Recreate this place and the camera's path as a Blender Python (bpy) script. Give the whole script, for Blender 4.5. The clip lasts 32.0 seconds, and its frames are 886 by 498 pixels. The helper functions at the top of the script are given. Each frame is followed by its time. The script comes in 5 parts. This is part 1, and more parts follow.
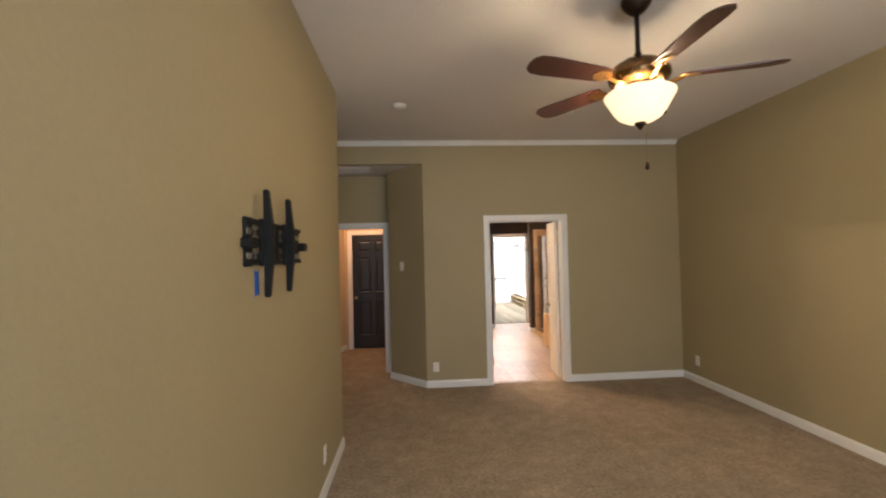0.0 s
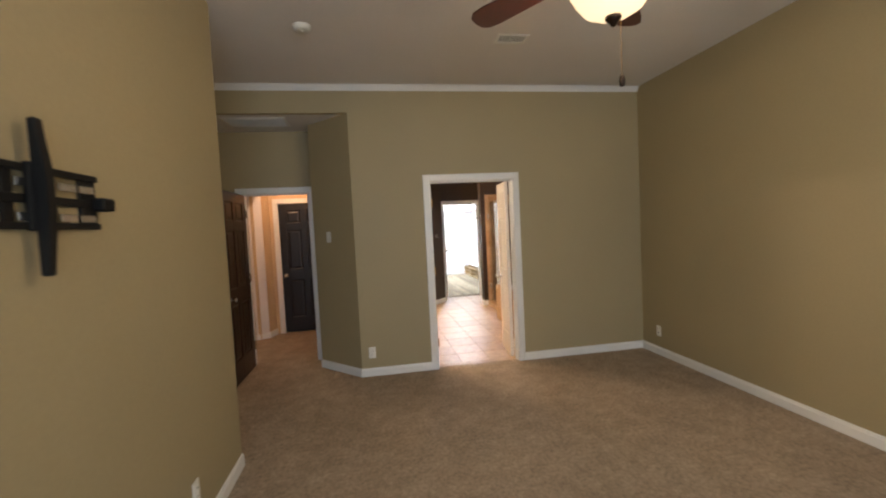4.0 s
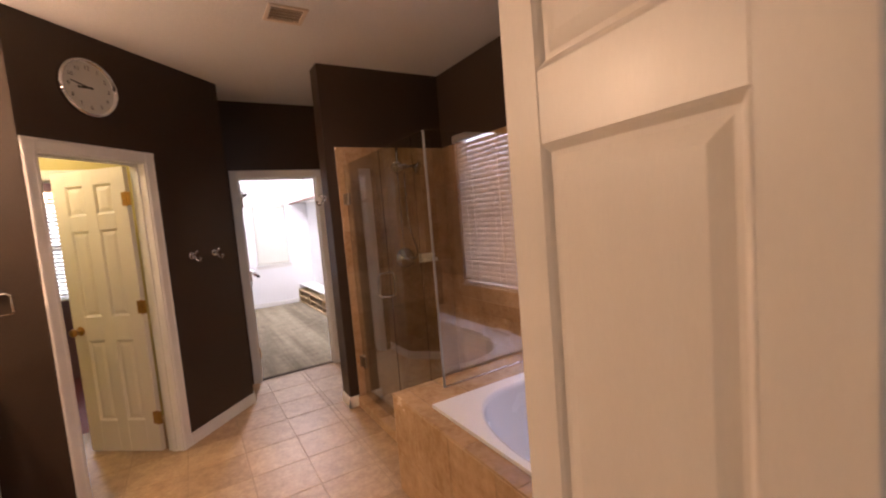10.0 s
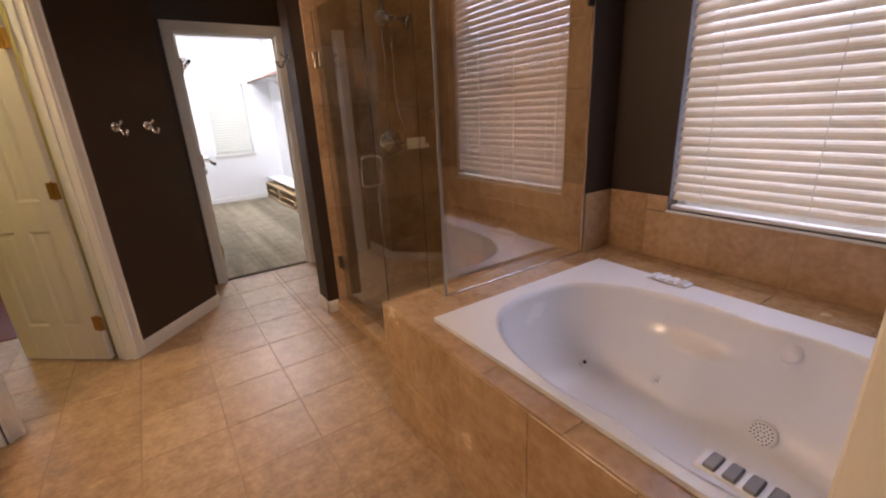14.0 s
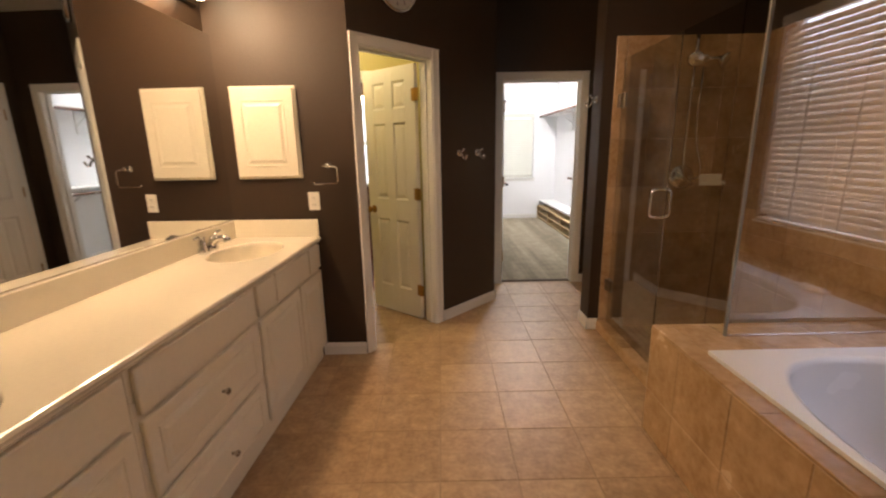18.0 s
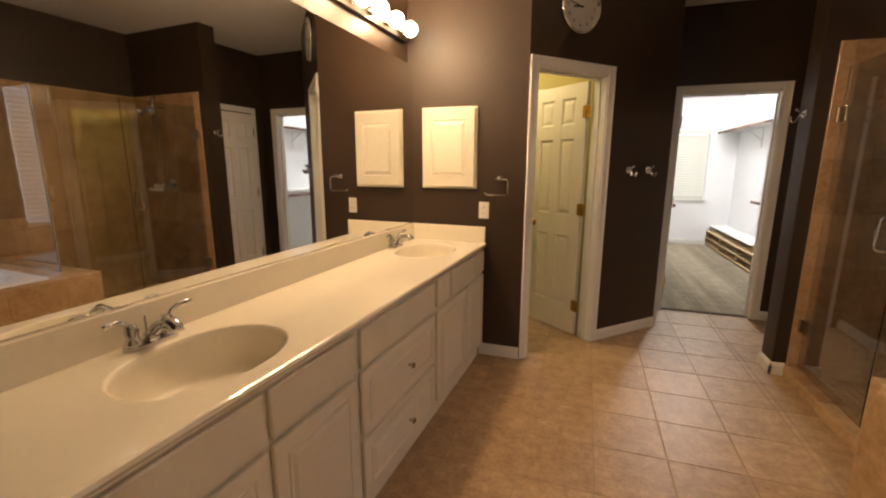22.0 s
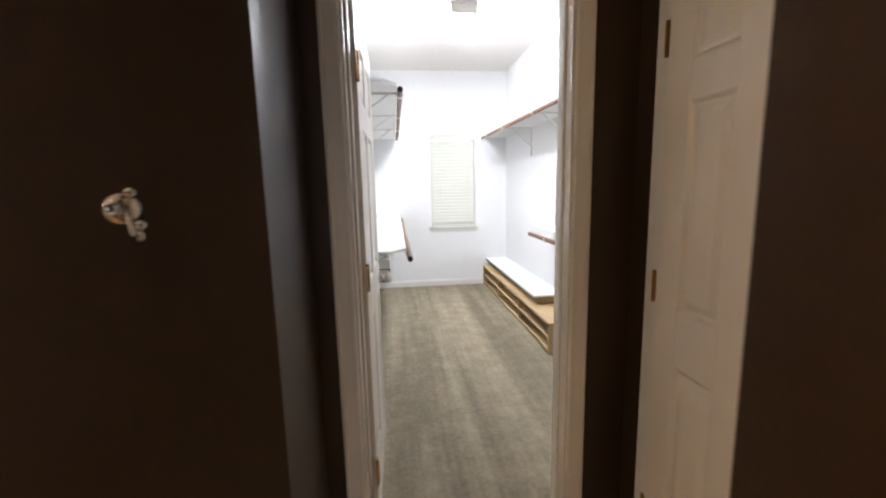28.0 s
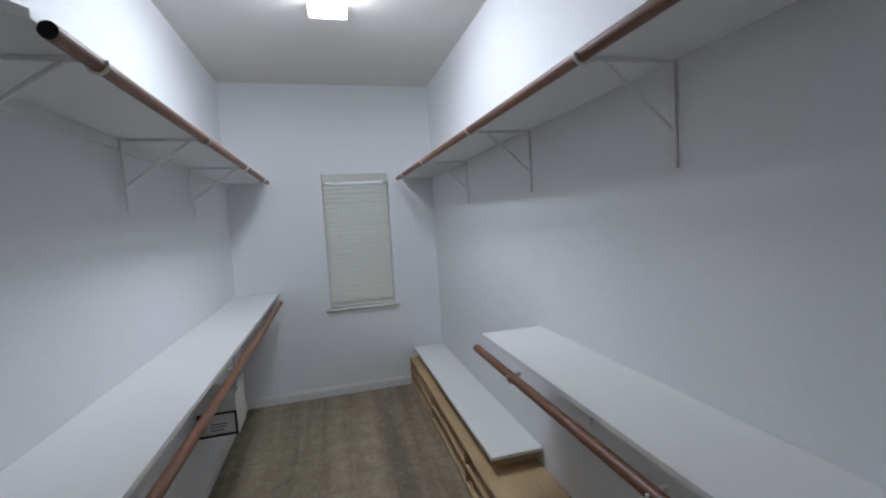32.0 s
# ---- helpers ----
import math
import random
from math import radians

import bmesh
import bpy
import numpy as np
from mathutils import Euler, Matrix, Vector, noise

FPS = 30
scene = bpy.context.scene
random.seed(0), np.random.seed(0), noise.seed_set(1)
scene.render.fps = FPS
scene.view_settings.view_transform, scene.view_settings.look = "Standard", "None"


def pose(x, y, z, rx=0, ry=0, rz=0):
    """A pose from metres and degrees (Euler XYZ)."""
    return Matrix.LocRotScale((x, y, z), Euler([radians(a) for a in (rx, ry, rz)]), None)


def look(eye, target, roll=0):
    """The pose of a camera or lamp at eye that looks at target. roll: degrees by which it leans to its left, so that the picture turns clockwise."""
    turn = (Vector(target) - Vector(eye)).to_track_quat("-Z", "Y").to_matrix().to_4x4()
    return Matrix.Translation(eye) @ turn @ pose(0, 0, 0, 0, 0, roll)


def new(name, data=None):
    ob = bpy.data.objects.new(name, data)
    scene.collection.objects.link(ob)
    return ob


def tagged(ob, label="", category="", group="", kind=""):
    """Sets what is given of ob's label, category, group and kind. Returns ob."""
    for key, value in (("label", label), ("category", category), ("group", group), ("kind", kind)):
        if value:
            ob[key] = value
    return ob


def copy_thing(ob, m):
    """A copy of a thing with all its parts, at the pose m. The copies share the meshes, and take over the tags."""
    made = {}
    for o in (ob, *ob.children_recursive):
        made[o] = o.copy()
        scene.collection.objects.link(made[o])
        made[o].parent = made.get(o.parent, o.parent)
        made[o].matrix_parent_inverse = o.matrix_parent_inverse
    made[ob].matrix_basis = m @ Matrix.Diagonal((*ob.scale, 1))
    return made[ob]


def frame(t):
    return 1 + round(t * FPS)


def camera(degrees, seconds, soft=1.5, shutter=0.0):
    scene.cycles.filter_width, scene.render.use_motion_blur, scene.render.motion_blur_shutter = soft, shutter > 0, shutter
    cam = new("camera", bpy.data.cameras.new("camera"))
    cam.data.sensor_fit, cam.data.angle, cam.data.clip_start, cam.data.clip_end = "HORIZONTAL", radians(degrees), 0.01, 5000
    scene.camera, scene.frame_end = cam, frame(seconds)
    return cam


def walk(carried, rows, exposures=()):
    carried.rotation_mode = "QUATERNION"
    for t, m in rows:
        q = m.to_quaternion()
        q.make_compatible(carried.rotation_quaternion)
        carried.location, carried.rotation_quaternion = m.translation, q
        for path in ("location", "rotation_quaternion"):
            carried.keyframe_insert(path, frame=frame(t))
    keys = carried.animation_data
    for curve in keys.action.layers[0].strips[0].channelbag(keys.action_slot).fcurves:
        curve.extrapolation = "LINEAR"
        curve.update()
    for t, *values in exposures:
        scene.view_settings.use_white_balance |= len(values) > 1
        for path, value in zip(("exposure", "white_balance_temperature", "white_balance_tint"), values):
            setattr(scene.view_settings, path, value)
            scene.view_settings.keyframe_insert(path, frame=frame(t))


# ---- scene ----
cam = camera(92.8, 32.0, soft=2.1, shutter=0.4)
PATH = [
    (0, (-0.023, -0.158, 1.589), (0.114, 1.837, 1.626), -1.4),
    (0.5, (-0.024, -0.201, 1.591), (0.278, 1.776, 1.627), -4.0),
    (1, (-0.028, -0.228, 1.589), (0.357, 1.734, 1.636), -3.4),
    (1.5, (-0.043, -0.251, 1.589), (0.425, 1.693, 1.631), -2.5),
    (2, (-0.05, -0.263, 1.586), (0.547, 1.646, 1.62), -2.9),
    (2.5, (-0.03, -0.266, 1.578), (0.591, 1.635, 1.59), -3.0),
    (3, (0.034, -0.142, 1.547), (0.548, 1.789, 1.451), -3.5),
    (3.5, (0.144, 0.171, 1.532), (0.489, 2.137, 1.406), -4.3),
    (5.5, (0.596, 1.915, 1.509), (0.991, 3.874, 1.605), 0.0),
    (6, (0.632, 2.409, 1.513), (1.034, 4.363, 1.651), -0.4),
    (6.5, (0.715, 2.895, 1.479), (1.15, 4.846, 1.525), -3.4),
    (7, (0.786, 3.349, 1.487), (1.261, 5.291, 1.439), -2.5),
    (7.5, (0.883, 3.725, 1.495), (1.46, 5.64, 1.456), -4.3),
    (8, (1.041, 4.05, 1.51), (1.603, 5.969, 1.486), -3.3),
    (8.5, (1.148, 4.359, 1.507), (1.803, 6.249, 1.503), -2.9),
    (9, (1.263, 4.653, 1.5), (2.085, 6.475, 1.424), -3.5),
    (9.5, (1.334, 4.865, 1.517), (2.219, 6.652, 1.357), -3.2),
    (10, (1.354, 5.058, 1.508), (2.383, 6.766, 1.345), -4.8),
    (10.5, (1.406, 5.222, 1.47), (2.466, 6.897, 1.2), -4.0),
    (11, (1.487, 5.357, 1.471), (2.533, 7.018, 1.088), -2.4),
    (11.5, (1.524, 5.438, 1.448), (2.5, 7.131, 1.022), -2.6),
    (12, (1.555, 5.481, 1.433), (2.597, 7.133, 1.002), -3.6),
    (12.5, (1.558, 5.513, 1.406), (2.608, 7.14, 0.906), -2.7),
    (13, (1.552, 5.552, 1.382), (2.661, 7.121, 0.825), -2.0),
    (13.5, (1.534, 5.569, 1.36), (2.616, 7.137, 0.75), -2.5),
    (15.5, (1.37, 5.496, 1.361), (2.194, 7.23, 0.801), -1.8),
    (16, (1.342, 5.453, 1.377), (1.961, 7.279, 0.844), -1.8),
    (16.5, (1.29, 5.409, 1.382), (1.766, 7.278, 0.853), -1.4),
    (17, (1.282, 5.376, 1.379), (1.576, 7.287, 0.868), -1.7),
    (17.5, (1.25, 5.329, 1.386), (1.393, 7.265, 0.907), -1.3),
    (18, (1.225, 5.29, 1.389), (1.228, 7.237, 0.929), -1.1),
    (18.5, (1.199, 5.249, 1.392), (1.007, 7.192, 0.96), -1.2),
    (19, (1.159, 5.214, 1.388), (0.84, 7.144, 0.968), -0.1),
    (19.5, (1.129, 5.182, 1.386), (0.706, 7.091, 0.963), 0.3),
    (20, (1.108, 5.156, 1.386), (0.587, 7.044, 0.979), 0.3),
    (20.5, (1.1, 5.139, 1.386), (0.527, 7.014, 0.987), 0.1),
    (21, (1.093, 5.126, 1.392), (0.492, 6.994, 1.001), 0.3),
    (21.5, (1.085, 5.117, 1.391), (0.476, 6.981, 0.997), 0.3),
    (22, (1.086, 5.116, 1.382), (0.455, 6.975, 0.997), 0.2),
    (22.5, (1.096, 5.151, 1.379), (0.586, 7.034, 0.939), 0.5),
    (23, (1.16, 5.281, 1.372), (0.811, 7.196, 0.911), -0.2),
    (23.5, (1.235, 5.479, 1.386), (1.118, 7.432, 0.969), 0.3),
    (24, (1.235, 5.722, 1.398), (1.32, 7.688, 1.039), -1.7),
    (24.5, (1.321, 5.99, 1.379), (1.484, 7.949, 1.012), -1.5),
    (26.5, (1.699, 7.158, 1.381), (1.848, 9.117, 1.006), -2.0),
    (27, (1.785, 7.489, 1.383), (2.025, 9.447, 1.055), -2.5),
    (27.5, (1.866, 7.803, 1.380), (2.151, 9.761, 1.090), -2.8),
    (28, (1.975, 8.140, 1.387), (2.194, 10.105, 1.080), -1.3),
    (28.5, (2.056, 8.506, 1.405), (2.357, 10.462, 1.115), -1.7),
    (29, (2.117, 8.833, 1.435), (2.508, 10.775, 1.16), -2.2),
    (29.5, (2.229, 9.143, 1.462), (2.741, 11.063, 1.239), -0.5),
    (30, (2.305, 9.391, 1.474), (2.978, 11.263, 1.274), -2.8),
    (30.5, (2.391, 9.594, 1.515), (3.01, 11.483, 1.291), -4.2),
    (31, (2.455, 9.711, 1.553), (2.985, 11.634, 1.411), -3.1),
    (31.5, (2.494, 9.782, 1.57), (3.003, 11.713, 1.466), -3.0),
    (32, (2.509, 9.83, 1.558), (3.017, 11.76, 1.42), -3.4),
]
EXPOSURES = [
    (0.0, 0.84, 6300, 12), (2.0, 0.85, 6150, 11), (3.5, 0.80, 6000, 10), (6.0, 0.72, 6400, 12), (7.0, 0.60, 6450, 16), (8.0, 0.24, 6500, 20), (9.0, -0.08, 6750, 27),
    (10.0, -0.24, 6650, 27), (11.0, -0.42, 6350, 23), (12.0, -0.38, 6300, 19), (13.0, -0.36, 6280, 18), (16.0, -0.48, 6700, 17), (19.0, -0.48, 6950, 12), (23.0, -0.60, 7200, 11),
    (24.5, -0.78, 7450, 10), (27.0, -0.42, 6750, 8), (28.0, -0.50, 6350, 10), (28.5, -0.60, 6250, 10), (29.2, -0.90, 6050, 10), (30.0, -1.32, 5900, 10), (31.0, -1.84, 5900, 10), (32.0, -2.28, 5900, 10),
]
walk(cam, [(t, look(eye, target, roll)) for t, eye, target, roll in PATH], EXPOSURES)

# ---------------------------------------------------------------- world and lights
world = bpy.data.worlds.new("sky_world")
scene.world = world
world.use_nodes = True
wn = world.node_tree
bgn = wn.nodes["Background"]
sky = wn.nodes.new("ShaderNodeTexSky")
sky.sky_type = "NISHITA"
sky.sun_disc = False
sky.sun_elevation, sky.sun_rotation = radians(50), radians(120)
wn.links.new(sky.outputs[0], bgn.inputs[0])
bgn.inputs[1].default_value = 0.12
sun = new("sun", bpy.data.lights.new("sun", "SUN"))
sun.data.energy, sun.data.angle, sun.data.color = 2.0, radians(1.0), (1, 0.95, 0.88)
sun.matrix_basis = look((0, 0, 20), (6, -7, 6))


def area(name, loc, target, sx, sy, watts, color):
    ob = new(name, bpy.data.lights.new(name, "AREA"))
    ob.data.shape, ob.data.size, ob.data.size_y = "RECTANGLE", sx, sy
    ob.data.energy, ob.data.color = watts, color
    ob.matrix_basis = look(loc, target)
    return ob


def bulb_light(name, loc, watts, color, radius):
    ob = new(name, bpy.data.lights.new(name, "POINT"))
    ob.data.energy, ob.data.color, ob.data.shadow_soft_size = watts, color, radius
    ob.location = loc
    return ob


DAY = (0.86, 0.93, 1.0)
area("bedroom_window_daylight", (0.7, -2.62, 1.5), (0.9, 0, 1.3), 2.3, 1.4, 53, DAY)
# Added fill from the east side; that wall has no window.
area("bedroom_side_daylight", (3.30, -1.3, 1.5), (0, -1.0, 1.2), 1.2, 1.4, 7, DAY)
area("tub_window_daylight", (3.86, 6.11, 1.55), (0, 6.11, 1.2), 1.14, 1.42, 42, (0.66, 0.74, 1.0))
area("closet_window_daylight", (2.76, 13.98, 1.42), (2.76, 0, 1.3), 0.6, 1.2, 8, DAY)
area("far_room_daylight", (0.3, 11.75, 1.5), (0.3, 0, 1.3), 1.3, 1.2, 34, DAY)
area("living_room_daylight", (-5.8, 14.32, 1.45), (-5.2, 0, 1.0), 2.9, 1.7, 24, DAY)
bulb_light("living_room_bulb", (-3.85, 10.5, 2.78), 55, (1.0, 0.70, 0.45), 0.08)
for bx, by in ((0.13, 0.0), (-0.065, 0.113), (-0.065, -0.113)):
    bulb_light("fan_bulb", (1.252 + bx, 2.10 + by, 2.475), 9.3, (1.0, 0.76, 0.48), 0.035)
# Added warm fill that brightens the hall; no fixture belongs to it.
bulb_light("hall_bulb", (-0.9, 6.6, 2.5), 14, (1.0, 0.62, 0.35), 0.08)
area("closet_fluorescent", (2.585, 12.03, 2.66), (2.585, 12.03, 0), 0.19, 0.60, 17, (0.92, 0.95, 1.0))
for by in (11.86, 12.20):
    bulb_light("closet_tube_glow", (2.585, by, 2.60), 11, (0.92, 0.95, 1.0), 0.07)
bulb_light("water_closet_bulb", (0.25, 8.75, 2.45), 38, (1.0, 0.87, 0.54), 0.06)
spot = new("recessed_spot", bpy.data.lights.new("recessed_spot", "SPOT"))
spot.data.energy, spot.data.color, spot.data.spot_size, spot.data.spot_blend = 30, (1.0, 0.68, 0.47), radians(150), 0.6
spot.data.shadow_soft_size = 0.06
spot.matrix_basis = look((1.94, 7.03, 2.70), (1.94, 7.03, 0))


# ---------------------------------------------------------------- materials
def mat(name, color, rough=0.6, metal=0.0, var=0.10, scale=5.0, fine=60.0, bump=0.0, bump_scale=150.0, spec=0.5,
        second=None, coat=0.0, stretch=(1, 1, 1), rough_var=0.08, per_object=0.0):
    m = bpy.data.materials.new(name)
    m.use_nodes = True
    nt = m.node_tree
    b = nt.nodes["Principled BSDF"]
    geo = nt.nodes.new("ShaderNodeNewGeometry")
    mp = nt.nodes.new("ShaderNodeMapping")
    mp.inputs["Scale"].default_value = stretch
    nt.links.new(geo.outputs["Position"], mp.inputs["Vector"])

    def noise_at(s, detail=3.0):
        n = nt.nodes.new("ShaderNodeTexNoise")
        n.inputs["Scale"].default_value, n.inputs["Detail"].default_value = s, detail
        nt.links.new(mp.outputs[0], n.inputs["Vector"])
        return n

    big, small = noise_at(scale), noise_at(fine)
    c = Vector(color[:3])
    hi = Vector(second) if second else c * (1 + var)
    lo = c * (1 - var)
    ramp = nt.nodes.new("ShaderNodeValToRGB")
    ramp.color_ramp.elements[0].position, ramp.color_ramp.elements[1].position = 0.32, 0.68
    ramp.color_ramp.elements[0].color, ramp.color_ramp.elements[1].color = (*lo, 1), (*hi, 1)
    mixv = nt.nodes.new("ShaderNodeMath")
    mixv.operation = "MULTIPLY_ADD"
    mixv.inputs[1].default_value = 0.45
    nt.links.new(small.outputs["Fac"], mixv.inputs[0])
    half = nt.nodes.new("ShaderNodeMath")
    half.operation = "MULTIPLY"
    half.inputs[1].default_value = 0.55
    nt.links.new(big.outputs["Fac"], half.inputs[0])
    nt.links.new(half.outputs[0], mixv.inputs[2])
    fac = mixv.outputs[0]
    if per_object:
        info = nt.nodes.new("ShaderNodeObjectInfo")
        add = nt.nodes.new("ShaderNodeMath")
        add.operation = "MULTIPLY_ADD"
        add.inputs[1].default_value = per_object
        nt.links.new(info.outputs["Random"], add.inputs[0])
        sub = nt.nodes.new("ShaderNodeMath")
        sub.operation = "SUBTRACT"
        sub.inputs[1].default_value = per_object / 2
        nt.links.new(fac, sub.inputs[0])
        nt.links.new(sub.outputs[0], add.inputs[2])
        fac = add.outputs[0]
    nt.links.new(fac, ramp.inputs[0])
    nt.links.new(ramp.outputs[0], b.inputs["Base Color"])
    rr = nt.nodes.new("ShaderNodeMapRange")
    rr.inputs["To Min"].default_value, rr.inputs["To Max"].default_value = max(0.02, rough - rough_var), min(1, rough + rough_var)
    nt.links.new(big.outputs["Fac"], rr.inputs["Value"])
    nt.links.new(rr.outputs[0], b.inputs["Roughness"])
    b.inputs["Metallic"].default_value = metal
    b.inputs["Specular IOR Level"].default_value = spec
    b.inputs["Coat Weight"].default_value = coat
    b.inputs["Coat Roughness"].default_value = 0.12
    if bump:
        bn = noise_at(bump_scale, 4.0)
        bp = nt.nodes.new("ShaderNodeBump")
        bp.inputs["Strength"].default_value, bp.inputs["Distance"].default_value = bump, 0.01
        nt.links.new(bn.outputs["Fac"], bp.inputs["Height"])
        nt.links.new(bp.outputs[0], b.inputs["Normal"])
    return m


def glow(name, color, strength):
    m = bpy.data.materials.new(name)
    m.use_nodes = True
    b = m.node_tree.nodes["Principled BSDF"]
    b.inputs["Base Color"].default_value = (*color, 1)
    b.inputs["Emission Color"].default_value = (*color, 1)
    b.inputs["Emission Strength"].default_value = strength
    return m


def clear_glass(name, tint=(0.96, 0.985, 0.97), ior=1.5):
    m = bpy.data.materials.new(name)
    m.use_nodes = True
    b = m.node_tree.nodes["Principled BSDF"]
    b.inputs["Base Color"].default_value = (*tint, 1)
    b.inputs["Roughness"].default_value = 0.0
    b.inputs["Transmission Weight"].default_value = 1.0
    b.inputs["IOR"].default_value = ior
    return m


def slat_material(name, color, through_weight):
    m = mat(name, color, rough=0.45, var=0.03)
    nt = m.node_tree
    b = nt.nodes["Principled BSDF"]
    tr = nt.nodes.new("ShaderNodeBsdfTranslucent")
    tr.inputs[0].default_value = (*color, 1)
    mx = nt.nodes.new("ShaderNodeMixShader")
    mx.inputs[0].default_value = through_weight
    nt.links.new(b.outputs[0], mx.inputs[1])
    nt.links.new(tr.outputs[0], mx.inputs[2])
    nt.links.new(mx.outputs[0], nt.nodes["Material Output"].inputs[0])
    return m


def carpet(name, color, stretch, streak, patch, grain):
    """Cut pile: fine speckle, crushed patches a hand wide, and soft brushed streaks."""
    m = mat(name, color, rough=0.97, var=grain, scale=38, fine=150, bump=0.6, bump_scale=260, spec=0.1)
    nt = m.node_tree
    b = nt.nodes["Principled BSDF"]
    base = b.inputs["Base Color"].links[0].from_socket
    geo = nt.nodes.new("ShaderNodeNewGeometry")
    factors = []
    for scales, size, detail, low, high, amount in ((stretch, 1.6, 3.0, 0.36, 0.64, streak), ((1, 1, 1), 7.0, 5.0, 0.40, 0.62, patch)):
        mp = nt.nodes.new("ShaderNodeMapping")
        mp.inputs["Scale"].default_value = scales
        nt.links.new(geo.outputs["Position"], mp.inputs["Vector"])
        n = nt.nodes.new("ShaderNodeTexNoise")
        n.inputs["Scale"].default_value, n.inputs["Detail"].default_value = size, detail
        n.inputs["Roughness"].default_value = 0.62
        nt.links.new(mp.outputs[0], n.inputs["Vector"])
        r = nt.nodes.new("ShaderNodeMapRange")
        r.inputs["From Min"].default_value, r.inputs["From Max"].default_value = low, high
        r.inputs["To Min"].default_value, r.inputs["To Max"].default_value = 1 - amount, 1 + amount
        nt.links.new(n.outputs["Fac"], r.inputs["Value"])
        factors.append(r.outputs[0])
    both = nt.nodes.new("ShaderNodeMath")
    both.operation = "MULTIPLY"
    nt.links.new(factors[0], both.inputs[0])
    nt.links.new(factors[1], both.inputs[1])
    v = nt.nodes.new("ShaderNodeVectorMath")
    v.operation = "SCALE"
    nt.links.new(base, v.inputs[0])
    nt.links.new(both.outputs[0], v.inputs["Scale"])
    nt.links.new(v.outputs[0], b.inputs["Base Color"])
    return m


TAN = mat("tan_wall_paint", (0.36, 0.295, 0.165), rough=0.62, var=0.05, scale=1.3, bump=0.12, bump_scale=90)
BROWN = mat("dark_brown_wall_paint", (0.037, 0.0205, 0.0108), rough=0.47, var=0.08, scale=1.2, bump=0.10, bump_scale=90)
OLIVE = mat("olive_wall_paint", (0.42, 0.35, 0.13), rough=0.6, var=0.05, scale=1.5, bump=0.1, bump_scale=90)
WHITE_WALL = mat("white_wall_paint", (0.86, 0.865, 0.88), rough=0.7, var=0.025, scale=1.5, bump=0.05, bump_scale=90)
HALL_WALL = mat("peach_hall_paint", (0.55, 0.40, 0.24), rough=0.65, var=0.05, scale=1.5, bump=0.1, bump_scale=90)
RED_WALL = mat("dark_red_wall_paint", (0.16, 0.03, 0.025), rough=0.6, var=0.08, scale=1.5)
COLUMN = mat("pale_column_paint", (0.70, 0.65, 0.63), rough=0.6, var=0.03, scale=2)
PLUM_WALL = mat("plum_wall_paint", (0.25, 0.15, 0.17), rough=0.6, var=0.06, scale=1.5)
CEIL = mat("textured_ceiling_paint", (0.72, 0.69, 0.66), rough=0.85, var=0.03, scale=2.0, bump=0.35, bump_scale=70)
TRIM = mat("white_trim_paint", (0.78, 0.77, 0.74), rough=0.35, var=0.03, scale=3.0)
DOOR_WHITE = mat("white_door_paint", (0.80, 0.75, 0.68), rough=0.33, var=0.03, scale=3.0, bump=0.05, bump_scale=60, stretch=(6, 6, 1))
DOOR_DARK = mat("dark_espresso_door", (0.022, 0.012, 0.008), rough=0.35, var=0.2, scale=4.0, stretch=(8, 8, 1))
DOOR_BLACK = mat("black_door_paint", (0.012, 0.012, 0.014), rough=0.35, var=0.1)
CARPET = carpet("brown_bedroom_carpet", (0.37, 0.29, 0.21), (1.2, 0.9, 1.0), 0.07, 0.09, 0.36)
CARPET_C = carpet("beige_closet_carpet", (0.31, 0.264, 0.192), (3.4, 0.14, 1.0), 0.27, 0.10, 0.22)
TILE = mat("tan_ceramic_floor_tile", (0.40, 0.25, 0.135), rough=0.42, var=0.24, scale=13.0, fine=45, second=(0.53, 0.365, 0.21), per_object=0.16, bump=0.06, bump_scale=40)
TILE_W = mat("tan_ceramic_wall_tile", (0.42, 0.25, 0.12), rough=0.24, var=0.20, scale=7.0, fine=34, second=(0.53, 0.355, 0.205), per_object=0.18, bump=0.05, bump_scale=40)
GROUT = mat("tan_grout", (0.36, 0.245, 0.145), rough=0.7, var=0.12, scale=8)
COUNTER = mat("cream_cultured_marble", (0.86, 0.80, 0.66), rough=0.11, var=0.03, scale=3.0, coat=0.2, rough_var=0.03)
CABINET = mat("cream_cabinet_paint", (0.81, 0.755, 0.62), rough=0.35, var=0.04, scale=3.0)
TUB = mat("white_acrylic", (0.80, 0.79, 0.80), rough=0.24, var=0.015, scale=2.0, coat=0.15)
CHROME = mat("chrome", (0.66, 0.66, 0.67), rough=0.06, metal=1.0, var=0.02, rough_var=0.03)
NICKEL = mat("satin_nickel", (0.62, 0.58, 0.52), rough=0.25, metal=1.0, var=0.03)
BRASS = mat("aged_brass", (0.42, 0.24, 0.08), rough=0.32, metal=1.0, var=0.15, scale=40)
BRONZE = mat("oil_rubbed_bronze", (0.035, 0.022, 0.014), rough=0.38, metal=0.7, var=0.2, scale=30)
BLACK_METAL = mat("black_powder_coat", (0.006, 0.006, 0.006), spec=0.25, rough=0.6, var=0.1)
PLASTIC = mat("white_plastic", (0.78, 0.76, 0.70), rough=0.35, var=0.02)
SHELF_WHITE = mat("white_melamine", (0.82, 0.82, 0.80), rough=0.35, var=0.02)
ROD = mat("brown_wood_rod", (0.16, 0.068, 0.035), rough=0.45, var=0.25, scale=9, stretch=(30, 1, 30))
